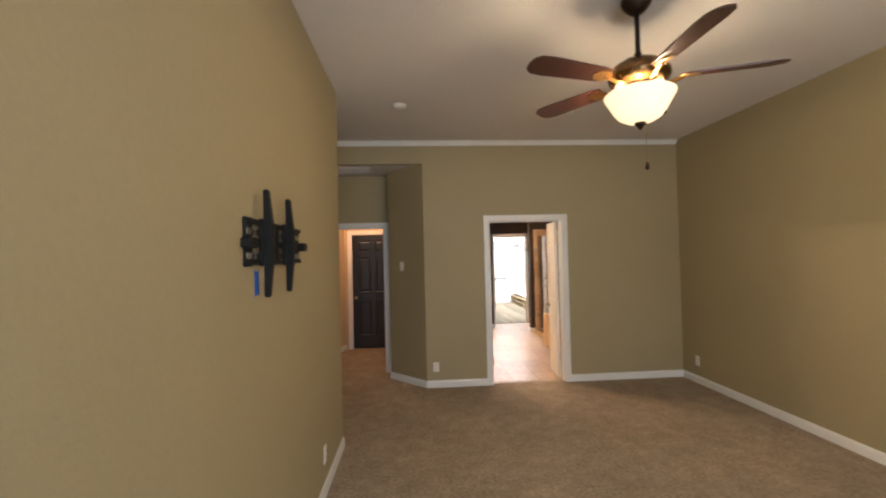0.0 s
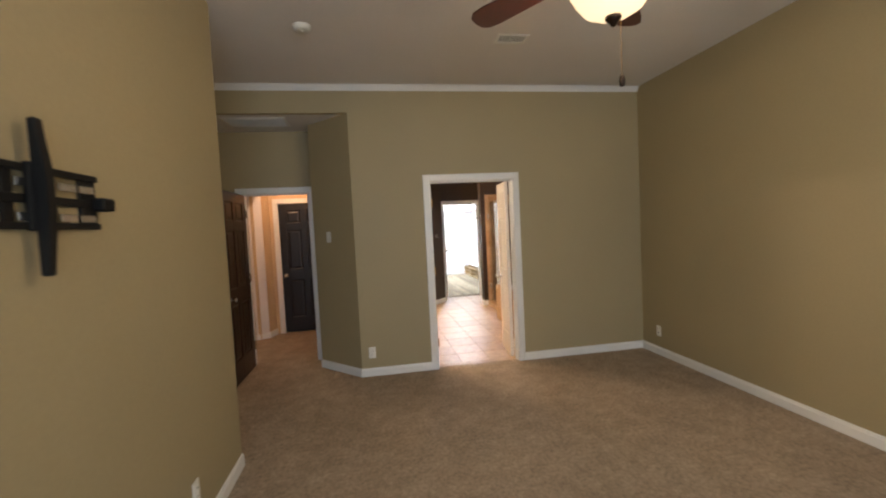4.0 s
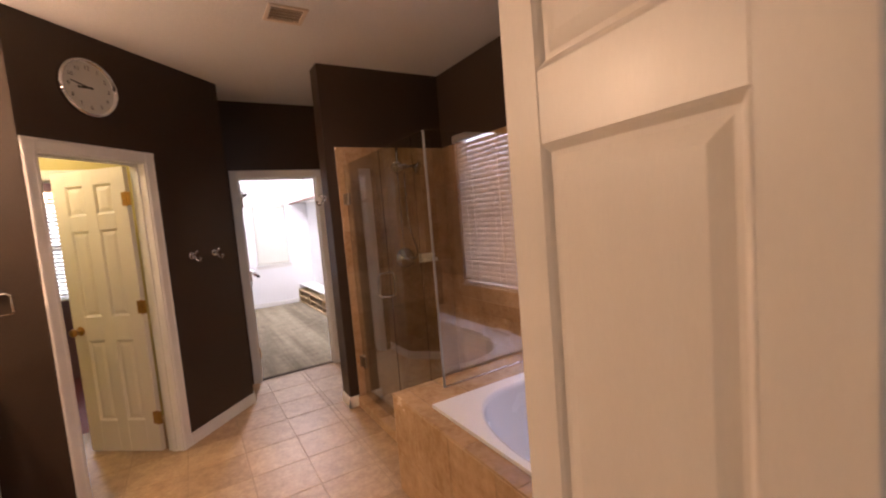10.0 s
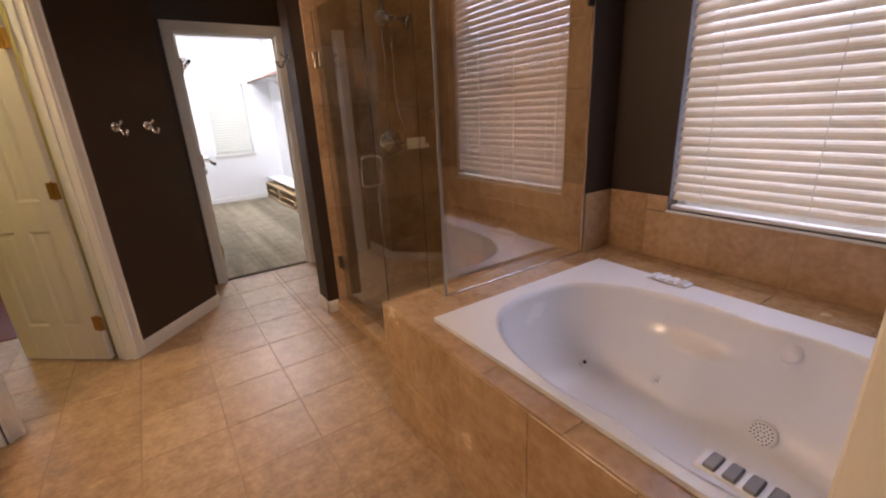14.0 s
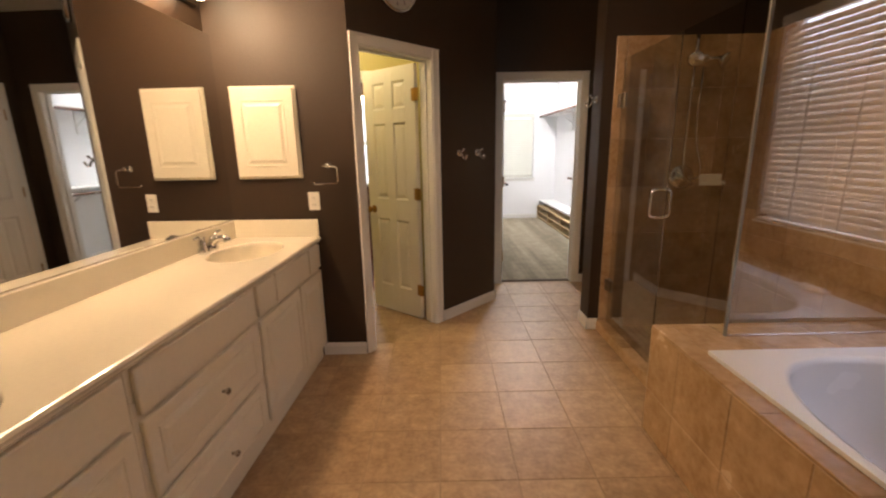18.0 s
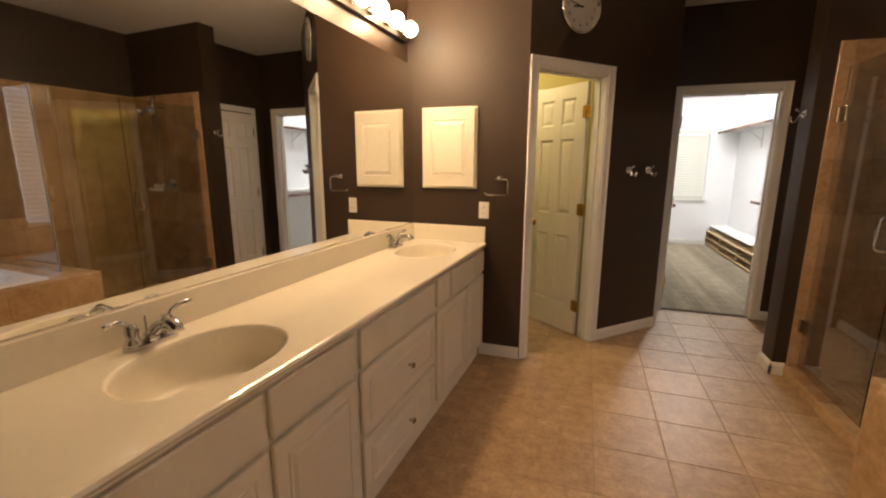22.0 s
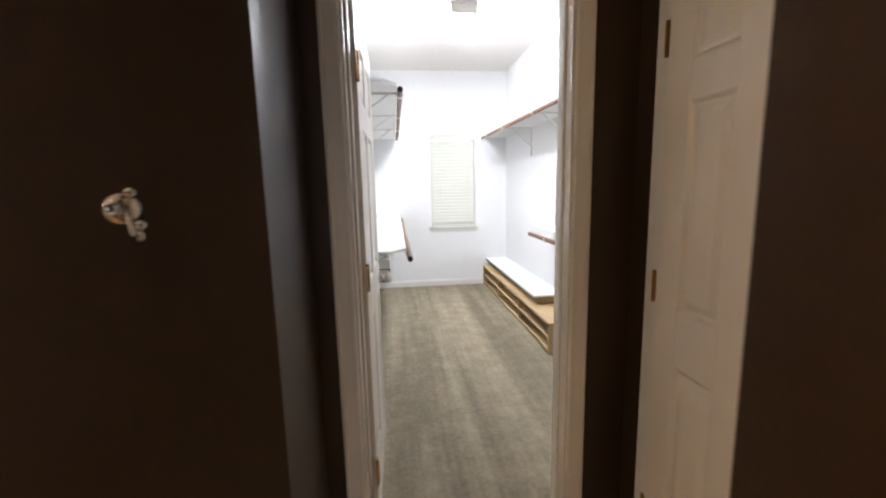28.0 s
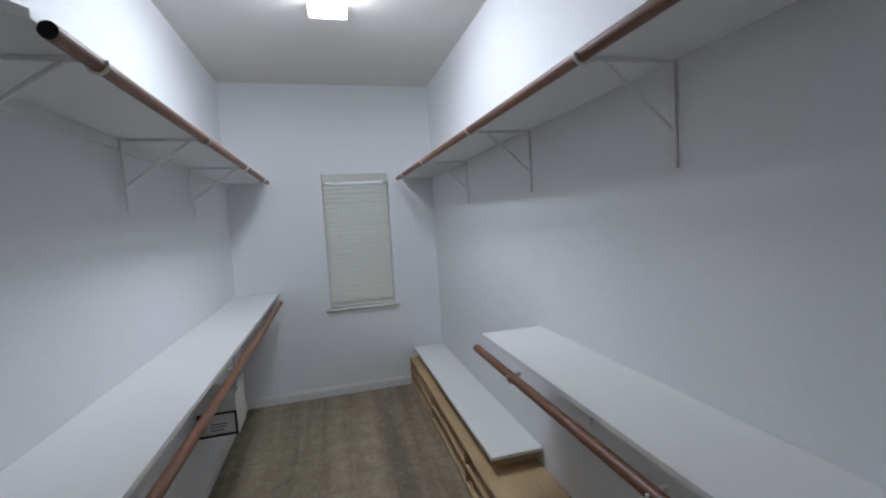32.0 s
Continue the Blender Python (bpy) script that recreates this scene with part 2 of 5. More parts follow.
PLY = mat("birch_plywood", (0.52, 0.37, 0.19), rough=0.5, var=0.12, scale=6, stretch=(12, 1, 12), second=(0.60, 0.45, 0.26))
BLADE = mat("cherry_fan_blade", (0.045, 0.012, 0.008), rough=0.38, var=0.3, scale=6, stretch=(3, 3, 1), coat=0.1)
SLAT = slat_material("cream_blind_slat", (0.80, 0.74, 0.65), 0.20)
SLAT_W = slat_material("white_blind_slat", (0.84, 0.84, 0.78), 0.30)
GLASS = clear_glass("shower_glass", (0.965, 0.965, 0.93), ior=2.4)
AGED_NICKEL = mat("aged_nickel", (0.27, 0.22, 0.16), rough=0.32, metal=1.0, var=0.06)
DOOR_GLASS = clear_glass("shower_door_glass", (0.90, 0.93, 0.84), ior=1.8)
PANE = clear_glass("window_glass", (1, 1, 1))
MIRROR = mat("silvered_mirror", (0.88, 0.89, 0.88), rough=0.01, metal=1.0, var=0.0, rough_var=0.0)
TAPE = mat("blue_painters_tape", (0.008, 0.12, 0.52), rough=0.6, var=0.1, scale=30)
# Near-black in place of shade inside slots, vents and holes; also the rod end.
DARK = mat("dark_void", (0.01, 0.01, 0.01), rough=0.9)
CURTAIN = mat("brown_curtain_cloth", (0.22, 0.11, 0.055), rough=0.8, var=0.2, scale=5, stretch=(6, 6, 0.5))
LIVING_CARPET = carpet("peach_living_carpet", (0.56, 0.37, 0.30), (1.2, 0.9, 1.0), 0.08, 0.08, 0.2)
LIVING_WOOD = mat("dark_wood_floor", (0.07, 0.03, 0.026), rough=0.5, var=0.3, scale=4, stretch=(1, 8, 1))
FROST = glow("frosted_lamp_glass", (1.0, 0.76, 0.44), 0.75)
BULB = glow("lit_bulb", (1.0, 0.82, 0.55), 25.0)
CAN = glow("recessed_lamp", (1.0, 0.86, 0.66), 14.0)
TUBE = glow("closet_lamp_diffuser", (0.97, 0.98, 1.0), 82.0)


# ---------------------------------------------------------------- mesh helpers
def part(name, bm, material, parent=None, label="", smooth=False):
    me = bpy.data.meshes.new(name)
    bmesh.ops.recalc_face_normals(bm, faces=bm.faces)
    bm.to_mesh(me)
    bm.free()
    me.materials.append(material)
    if smooth:
        for p in me.polygons:
            p.use_smooth = True
    ob = new(name, me)
    if parent is not None:
        ob.parent = parent
    if label:
        ob["label"] = label
    return ob


def thing(name, m, label, category, group="", kind=""):
    ob = new(name)
    ob.matrix_basis = m
    return tagged(ob, label, category, group, kind)


def box(x0, x1, y0, y1, z0, z1, bevel=0.0, bm=None, m=None, segs=1):
    own = bmesh.new()
    vs = [own.verts.new((x, y, z)) for x in (x0, x1) for y in (y0, y1) for z in (z0, z1)]
    for f in ((0, 1, 3, 2), (4, 6, 7, 5), (0, 4, 5, 1), (2, 3, 7, 6), (0, 2, 6, 4), (1, 5, 7, 3)):
        own.faces.new([vs[i] for i in f])
    if bevel:
        bmesh.ops.bevel(own, geom=own.edges[:], offset=bevel, segments=segs, affect="EDGES", profile=0.5)
    if m is not None:
        bmesh.ops.transform(own, matrix=m, verts=own.verts)
    return own if bm is None else merge(bm, own)


def merge(bm, other):
    tmp = bpy.data.meshes.new("tmp")
    other.to_mesh(tmp)
    other.free()
    bm.from_mesh(tmp)
    bpy.data.meshes.remove(tmp)
    return bm


def lathe(profile, steps=24, bm=None, m=None, ang=2 * math.pi, caps=True):
    """Turns (radius, height) pairs about z."""
    own = bmesh.new()
    rings = []
    for r, z in profile:
        rings.append([own.verts.new((r * math.cos(ang * i / steps), r * math.sin(ang * i / steps), z)) for i in range(steps)])
    for a, b in zip(rings, rings[1:]):
        for i in range(steps):
            own.faces.new((a[i], a[(i + 1) % steps], b[(i + 1) % steps], b[i]))
    if caps:
        own.faces.new(rings[0][::-1])
        own.faces.new(rings[-1])
    bmesh.ops.remove_doubles(own, verts=own.verts, dist=1e-5)
    if m is not None:
        bmesh.ops.transform(own, matrix=m, verts=own.verts)
    return own if bm is None else merge(bm, own)


def tube(points, radius, steps=10, bm=None, m=None, square=False):
    """A round bar swept along points."""
    own = bmesh.new()
    pts = [Vector(p) for p in points]
    rings = []
    up = Vector((0, 0, 1))
    for i, p in enumerate(pts):
        d = (pts[min(i + 1, len(pts) - 1)] - pts[max(i - 1, 0)]).normalized()
        ref = up if abs(d.dot(up)) < 0.95 else Vector((1, 0, 0))
        u = d.cross(ref).normalized()
        v = d.cross(u).normalized()
        rings.append([own.verts.new(p + radius * (math.cos(2 * math.pi * k / steps) * u + math.sin(2 * math.pi * k / steps) * v)) for k in range(steps)])
    for a, b in zip(rings, rings[1:]):
        for k in range(steps):
            own.faces.new((a[k], a[(k + 1) % steps], b[(k + 1) % steps], b[k]))
    own.faces.new(rings[0][::-1])
    own.faces.new(rings[-1])
    if m is not None:
        bmesh.ops.transform(own, matrix=m, verts=own.verts)
    return own if bm is None else merge(bm, own)


def prism(outline, z0, z1, bm=None, m=None):
    own = bmesh.new()
    lo = [own.verts.new((x, y, z0)) for x, y in outline]
    hi = [own.verts.new((x, y, z1)) for x, y in outline]
    n = len(outline)
    for i in range(n):
        own.faces.new((lo[i], lo[(i + 1) % n], hi[(i + 1) % n], hi[i]))
    own.faces.new(lo[::-1])
    own.faces.new(hi)
    if m is not None:
        bmesh.ops.transform(own, matrix=m, verts=own.verts)
    return own if bm is None else merge(bm, own)


def along(a, b, z=0.0):
    """Pose with x along a->b, y to the left of it."""
    d = math.degrees(math.atan2(b[1] - a[1], b[0] - a[0]))
    return pose(a[0], a[1], z, 0, 0, d)


def wall(name, a, b, z1, material, openings=(), t=0.06, z0=0.0, label=""):
    """A wall face from a to b with the room on its right; openings are (s0, s1, z0, z1)."""
    length = math.hypot(b[0] - a[0], b[1] - a[1])
    bm = bmesh.new()
    s = 0.0
    for o0, o1, oz0, oz1 in sorted(openings):
        if o0 > s + 1e-4:
            box(s, o0, 0, t, z0, z1, bm=bm)
        if oz0 > z0 + 1e-4:
            box(o0, o1, 0, t, z0, oz0, bm=bm)
        if oz1 < z1 - 1e-4:
            box(o0, o1, 0, t, oz1, z1, bm=bm)
        s = o1
    if length > s + 1e-4:
        box(s, length, 0, t, z0, z1, bm=bm)
    ob = part(name, bm, material)
    ob.matrix_basis = along(a, b)
    return tagged(ob, label or "painted plaster wall", "wall", kind="structure")


# ---------------------------------------------------------------- the plan
BED_H, BATH_H, CLO_H, ALC_H = 3.01, 2.74, 2.81, 2.735
XR, XL, YB, YW = 3.35, -0.66, -2.6, 5.0
DIAG_A, DIAG_B = (0.682, 8.02), (1.705, 9.07)
LIN_A, LIN_C, LIN_B = (2.812, 9.55), (2.812, 8.54), (2.345, 8.54)
WING_F = (2.345, 8.36)
DOOR_H = 2.03

# bedroom
wall("wall_bedroom_west", (XL, YB), (XL, 3.5), BED_H, TAN, label="tan painted bedroom wall with a mount on it")
wall("wall_bedroom_return", (XL - 0.06, 3.5), (-1.39, 3.5), BED_H, TAN, label="tan painted wall return beside the entry")
wall("wall_alcove_west", (-1.39, 3.44), (-1.39, 5.85), BED_H, TAN, label="tan painted entry alcove wall")
wall("wall_bedroom_north", (-1.39, YW), (XR, YW), BED_H, TAN, [(0, 1.49, 0, ALC_H), (2.285, 3.225, 0, DOOR_H)], label="tan painted bedroom wall with a bath doorway")
wall("wall_alcove_angled", (-0.36, 5.49), (0.10, YW), ALC_H, TAN, t=0.03, label="tan painted angled alcove wall")
wall("wall_alcove_return", (-0.36, 5.78), (-0.36, 5.49), ALC_H, TAN, label="tan painted short wall beside the entry door")
wall("wall_entry_north", (-1.45, 5.78), (-0.30, 5.78), ALC_H, TAN, [(0.26, 1.025, 0, DOOR_H)], label="tan painted wall round the entry door")
wall("wall_bedroom_east", (XR, 5.06), (XR, YB - 0.06), BED_H, TAN, label="tan painted bedroom wall")
wall("wall_bedroom_south", (XR, YB), (XL - 0.06, YB), BED_H, TAN, [(1.5, 3.8, 0.8, 2.2)], label="tan painted bedroom wall with windows")
tagged(part("ceiling_bedroom", box(-1.5, 3.45, YB - 0.1, 5.06, BED_H, BED_H + 0.1), CEIL), "white textured bedroom ceiling", "ceiling", kind="structure")
tagged(part("ceiling_alcove", box(-1.5, 0.2, 5.06, 5.84, ALC_H, ALC_H + 0.06), CEIL), "white textured alcove ceiling", "ceiling", kind="structure")
tagged(part("floor_bedroom", box(-1.6, 3.45, YB - 0.1, 5.06, -0.1, 0.0), CARPET), "brown cut-pile bedroom carpet", "floor", kind="structure")
tagged(part("floor_alcove", box(-1.6, -0.2, 5.06, 7.6, -0.1, 0.0), CARPET), "brown cut-pile hall carpet", "floor", kind="structure")

# bathroom
wall("wall_bath_south", (3.71, 5.12), (0.25, 5.12), BATH_H, BROWN, [(1.875, 2.815, 0, DOOR_H)], label="dark brown bathroom wall with a doorway")
wall("wall_bath_southwest", (0.25, 5.12), (-0.285, 5.47), BATH_H, BROWN, t=0.02, label="dark brown bathroom corner wall")
wall("wall_bath_west", (-0.2822, 5.45), (-0.1619, 8.10), BATH_H, BROWN, t=0.004, label="dark brown wall behind the vanity")
wall("wall_bath_vanity_end", (-0.23, 8.02), DIAG_A, BATH_H, BROWN, label="dark brown wall beside the vanity")
wall("wall_bath_diagonal", DIAG_A, DIAG_B, BATH_H, BROWN, [(0.062, 0.712, 0, DOOR_H)], label="dark brown diagonal wall with a door")
wall("wall_bath_jog", DIAG_B, (1.70, 9.55), BATH_H, BROWN, label="dark brown short wall beside the closet door")
wall("wall_bath_north", (1.63, 9.55), LIN_A, BATH_H, BROWN, [(0.19, 0.963, 0, DOOR_H)], label="dark brown wall with the closet doorway")
wall("wall_linen", LIN_A, LIN_C, BATH_H, BROWN, label="dark brown side wall with the linen door")
wall("wall_wing_back", LIN_C, (2.349, 8.54), BATH_H, BROWN, t=0.04, label="dark brown back of the shower wall")
wall("wall_wing_end", (2.345, 8.537), (2.345, 8.363), BATH_H, BROWN, label="dark brown end of the shower wall")
wall("wall_shower_north", (2.348, 8.36), (3.48, 8.36), BATH_H, BROWN, label="dark brown wall above the shower tiles")
wall("wall_shower_east", (3.42, 8.36), (3.42, 7.02), BATH_H, BROWN, label="dark brown wall above the shower tiles")
wall("wall_tub_jog", (3.42, 7.02), (3.71, 7.02), BATH_H, BROWN, label="dark brown jog beside the tub window")
wall("wall_tub_east", (3.65, 7.02), (3.65, 5.06), BATH_H, BROWN, [(0.34, 1.48, 0.82, 2.25)], t=0.14, label="dark brown wall with the tub window")
tagged(part("ceiling_bath", box(-0.4, 3.85, 5.06, 9.61, BATH_H, BATH_H + 0.1), CEIL), "white textured bathroom ceiling", "ceiling", kind="structure")

# closet
wall("wall_closet_south", (3.48, 9.67), (1.68, 9.67), CLO_H, WHITE_WALL, [(0.887, 1.66, 0, DOOR_H)], label="white closet wall with a doorway")
wall("wall_closet_west", (1.68, 9.61), (1.68, 13.83), CLO_H, WHITE_WALL, label="white closet wall")
wall("wall_closet_north", (1.62, 13.77), (3.54, 13.77), CLO_H, WHITE_WALL, [(0.84, 1.435, 0.81, 2.02)], t=0.14, label="white closet wall with a window")
wall("wall_closet_east", (3.48, 13.83), (3.48, 9.61), CLO_H, WHITE_WALL, label="white closet wall")
tagged(part("ceiling_closet", box(1.55, 3.6, 9.61, 13.9, CLO_H, CLO_H + 0.1), CEIL), "white closet ceiling", "ceiling", kind="structure")
tagged(part("floor_closet", box(1.55, 3.6, 9.62, 13.9, -0.1, 0.006), CARPET_C), "beige cut-pile closet carpet", "floor", kind="structure")

# water closet and the room beyond
wall("wall_wc_diagonal", (1.607, 9.176), (0.587, 8.191), BATH_H, OLIVE, [(0.728, 1.362, 0, DOOR_H)], label="olive painted diagonal wall")
wall("wall_wc_south", (0.60, 8.225), (-0.25, 8.225), BATH_H, OLIVE, label="olive painted wall")
wall("wall_wc_west", (-0.25, 8.165), (-0.25, 9.41), BATH_H, OLIVE, label="olive painted wall")
wall("wall_wc_north", (-0.25, 9.35), (1.62, 9.35), BATH_H, OLIVE, [(0.33, 1.10, 0, DOOR_H)], label="olive painted wall with a doorway")
wall("wall_wc_east", (1.57, 9.41), (1.57, 9.10), BATH_H, OLIVE, label="olive painted wall")
wall("wall_far_room_south", (1.60, 9.47), (-1.3, 9.47), BATH_H, PLUM_WALL, [(0.75, 1.52, 0, DOOR_H)], label="plum painted wall")
wall("wall_far_room_west", (-1.2, 9.41), (-1.2, 11.3), BATH_H, PLUM_WALL, label="plum painted wall")
wall("wall_far_room_north", (-1.2, 11.3), (1.56, 11.3), BATH_H, PLUM_WALL, [(0.95, 2.25, 0.9, 2.1)], label="plum painted wall with a window")
wall("wall_far_room_east", (1.56, 11.36), (1.56, 9.41), BATH_H, PLUM_WALL, label="plum painted wall")
tagged(part("floor_far_room", box(-1.3, 1.62, 9.41, 11.4, -0.1, 0.004), RED_WALL), "dark red floor beyond the toilet room", "floor", kind="structure")
tagged(part("ceiling_far_room", box(-1.3, 1.62, 9.59, 11.4, BATH_H, BATH_H + 0.1), CEIL), "white ceiling", "ceiling", kind="structure")

# hall and living room seen through the entry door
wall("wall_hall_north", (-1.30, 7.39), (-0.28, 7.39), 2.74, HALL_WALL, [(0.16, 0.92, 0, DOOR_H)], label="peach painted hall wall with a black door")
wall("wall_hall_side", (-1.31, 7.175), (-1.25, 7.39), 2.74, HALL_WALL, label="peach painted hall corner")
wall("wall_hall_column", (-1.48, 7.085), (-1.31, 7.175), 2.74, COLUMN, t=0.05, label="pale painted hall column")
wall("wall_living_corner", (-1.50, 14.1), (-1.47, 7.10), 2.9, HALL_WALL, label="peach painted living room wall")
wall("wall_hall_east", (-0.32, 7.39), (-0.32, 5.84), 2.74, HALL_WALL, t=0.045, label="peach painted hall wall")
wall("wall_hall_south", (-0.28, 5.90), (-6.0, 5.90), 2.9, HALL_WALL, [(0.145, 0.91, 0, DOOR_H)], t=0.06, label="peach painted hall wall")
wall("wall_living_west", (-8.0, 5.84), (-8.0, 14.16), 2.9, HALL_WALL, label="peach painted living room wall")
wall("wall_living_north", (-8.0, 14.1), (-1.4, 14.1), 2.9, HALL_WALL, [(0.8, 2.12, 0.55, 2.30), (2.36, 3.60, 0.55, 2.30)], label="tan living room wall with two windows")
tagged(part("floor_living", box(-3.95, -1.6, 5.84, 14.2, -0.1, 0.0), LIVING_CARPET), "peach living room carpet", "floor", kind="structure")
tagged(part("floor_living_wood", box(-8.1, -3.95, 5.84, 14.2, -0.1, -0.004), LIVING_WOOD), "dark wood living room floor", "floor", kind="structure")
tagged(part("floor_living_rest", box(-1.6, -1.4, 7.6, 14.2, -0.1, 0.0), LIVING_CARPET), "peach living room carpet", "floor", kind="structure")
tagged(part("ceiling_living", box(-8.1, -0.28, 5.84, 14.2, 2.9, 3.0), CEIL), "white living room ceiling", "ceiling", kind="structure")
for x0, x1, z1 in ((-7.99, -7.21, 0.89), (-7.19, -5.90, 0.49), (-5.87, -5.65, 0.89), (-5.63, -4.41, 0.49), (-4.39, -1.52, 0.89)):
    tagged(part("wall_wainscot", box(x0, x1, 14.088, 14.098, 0.07, z1, 0.002), RED_WALL), "dark red painted wall below the windows", "wall", kind="structure")
tagged(part("trim_window_ledge", box(-7.99, -4.2, 14.02, 14.086, 0.495, 0.545, 0.006), TRIM), "white ledge along under the windows", "trim", kind="structure")
tagged(part("baseboard_living", box(-7.99, -1.52, 14.072, 14.087, 0.0, 0.10, 0.004), TRIM), "white painted baseboard", "baseboard", kind="structure")
hd_m = along((-1.395, 7.13), (-1.075, 6.05))
hw = part("wall_hall_header", box(0, 1.12, -0.065, 0.065, 2.14, 2.739), HALL_WALL)
hw.matrix_basis = hd_m
tagged(hw, "pale header over the living room opening", "wall", kind="structure")
tagged(part("ceiling_hall", box(-1.6, -0.28, 5.90, 7.6, 2.74, 2.84), CEIL), "white hall ceiling", "ceiling", kind="structure")
tagged(part("ground", box(-400, 400, -400, 400, -0.4, -0.3), mat("dry_ground", (0.16, 0.15, 0.10), rough=0.95, var=0.2, scale=1)), "dry grassy ground outside", "ground", kind="structure")

# ---------------------------------------------------------------- doors, frames, trim
def door_frame(name, a, b, depth, both=True, label="white painted door frame with moulded casing"):
    """Jambs, stop and casings of an opening from a to b, seen from the room on the right of a->b."""
    w = math.hypot(b[0] - a[0], b[1] - a[1])
    th = thing(name, along(a, b), label, "door frame", kind="structure")
    cw, ct = 0.066, 0.011
    for nm, x0, x1 in (("jamb", 0.0, 0.018), ("jamb", w - 0.018, w)):
        part(nm, box(x0, x1, -0.003, depth + 0.003, 0, DOOR_H - 0.018, 0.002), TRIM, th)
    part("head_jamb", box(0, w, -0.003, depth + 0.003, DOOR_H - 0.018, DOOR_H, 0.002), TRIM, th)
    if depth > 0.1:
        for x0, x1 in ((0.018, 0.029), (w - 0.029, w - 0.018)):
            part("door_stop", box(x0, x1, depth * 0.38, depth * 0.68, 0, DOOR_H - 0.029, 0.003), TRIM, th)
        part("door_stop", box(0.018, w - 0.018, depth * 0.38, depth * 0.68, DOOR_H - 0.029, DOOR_H - 0.018, 0.003), TRIM, th)
    for side in ((-1, 1) if both else (-1,)):
        y_in = 0.0 if side < 0 else depth
        for nm, x0, x1, inner in (("casing", -cw + 0.008, 0.008, 1), ("casing", w - 0.008, w + cw - 0.008, -1)):
            bm = bmesh.new()
            ya, yb = sorted((y_in, y_in + side * ct))
            box(x0, x1, ya, yb, 0, DOOR_H + cw - 0.010, 0.003, bm)
            xm = x0 + 0.016 if inner > 0 else x1 - 0.016
            yc, yd = sorted((y_in + side * ct, y_in + side * (ct + 0.004)))
            box(min(xm, xm + inner * -0.012), max(xm, xm + inner * -0.012), yc, yd, 0, DOOR_H + cw - 0.010, 0.003, bm)
            xi = x1 - 0.010 if inner > 0 else x0 + 0.010
            ye, yf = sorted((y_in + side * ct, y_in + side * (ct + 0.0025)))
            box(xi - 0.006, xi + 0.006, ye, yf, 0, DOOR_H - 0.006, 0.001, bm)
            part(nm, bm, TRIM, th)
        bm = bmesh.new()
        ya, yb = sorted((y_in, y_in + side * (ct - 0.001)))
        box(0.008, w - 0.008, ya, yb, DOOR_H - 0.008, DOOR_H + cw - 0.010, 0.003, bm)
        yc, yd = sorted((y_in + side * ct, y_in + side * (ct + 0.004)))
        box(-cw + 0.008, w + cw - 0.008, yc, yd, DOOR_H + cw - 0.024, DOOR_H + cw - 0.0105, 0.003, bm)
        part("head_casing", bm, TRIM, th)
    return th


def knob_mesh(side):
    prof = [(0.0, 0.0), (0.032, 0.0), (0.033, 0.004), (0.028, 0.008), (0.012, 0.012), (0.011, 0.030), (0.018, 0.036), (0.027, 0.046),
            (0.029, 0.056), (0.025, 0.066), (0.012, 0.071), (0.0, 0.072)]
    return lathe(prof, 20, m=pose(0, 0, 0, 90 * side, 0, 0))


def hinge_mesh(leaf=0.034):
    bm = bmesh.new()
    tube([(0, 0, -0.046), (0, 0, 0.046)], 0.0065, 8, bm)
    for z in (-0.048, 0.048):
        lathe([(0, -0.004), (0.006, -0.003), (0.0065, 0.0), (0.005, 0.003), (0, 0.005)], 8, bm, pose(0, 0, z))
    box(0.0, leaf, 0.0, 0.003, -0.045, 0.045, 0.0008, bm)
    box(-leaf, 0.0, 0.0, 0.003, -0.045, 0.045, 0.0008, bm)
    return bm


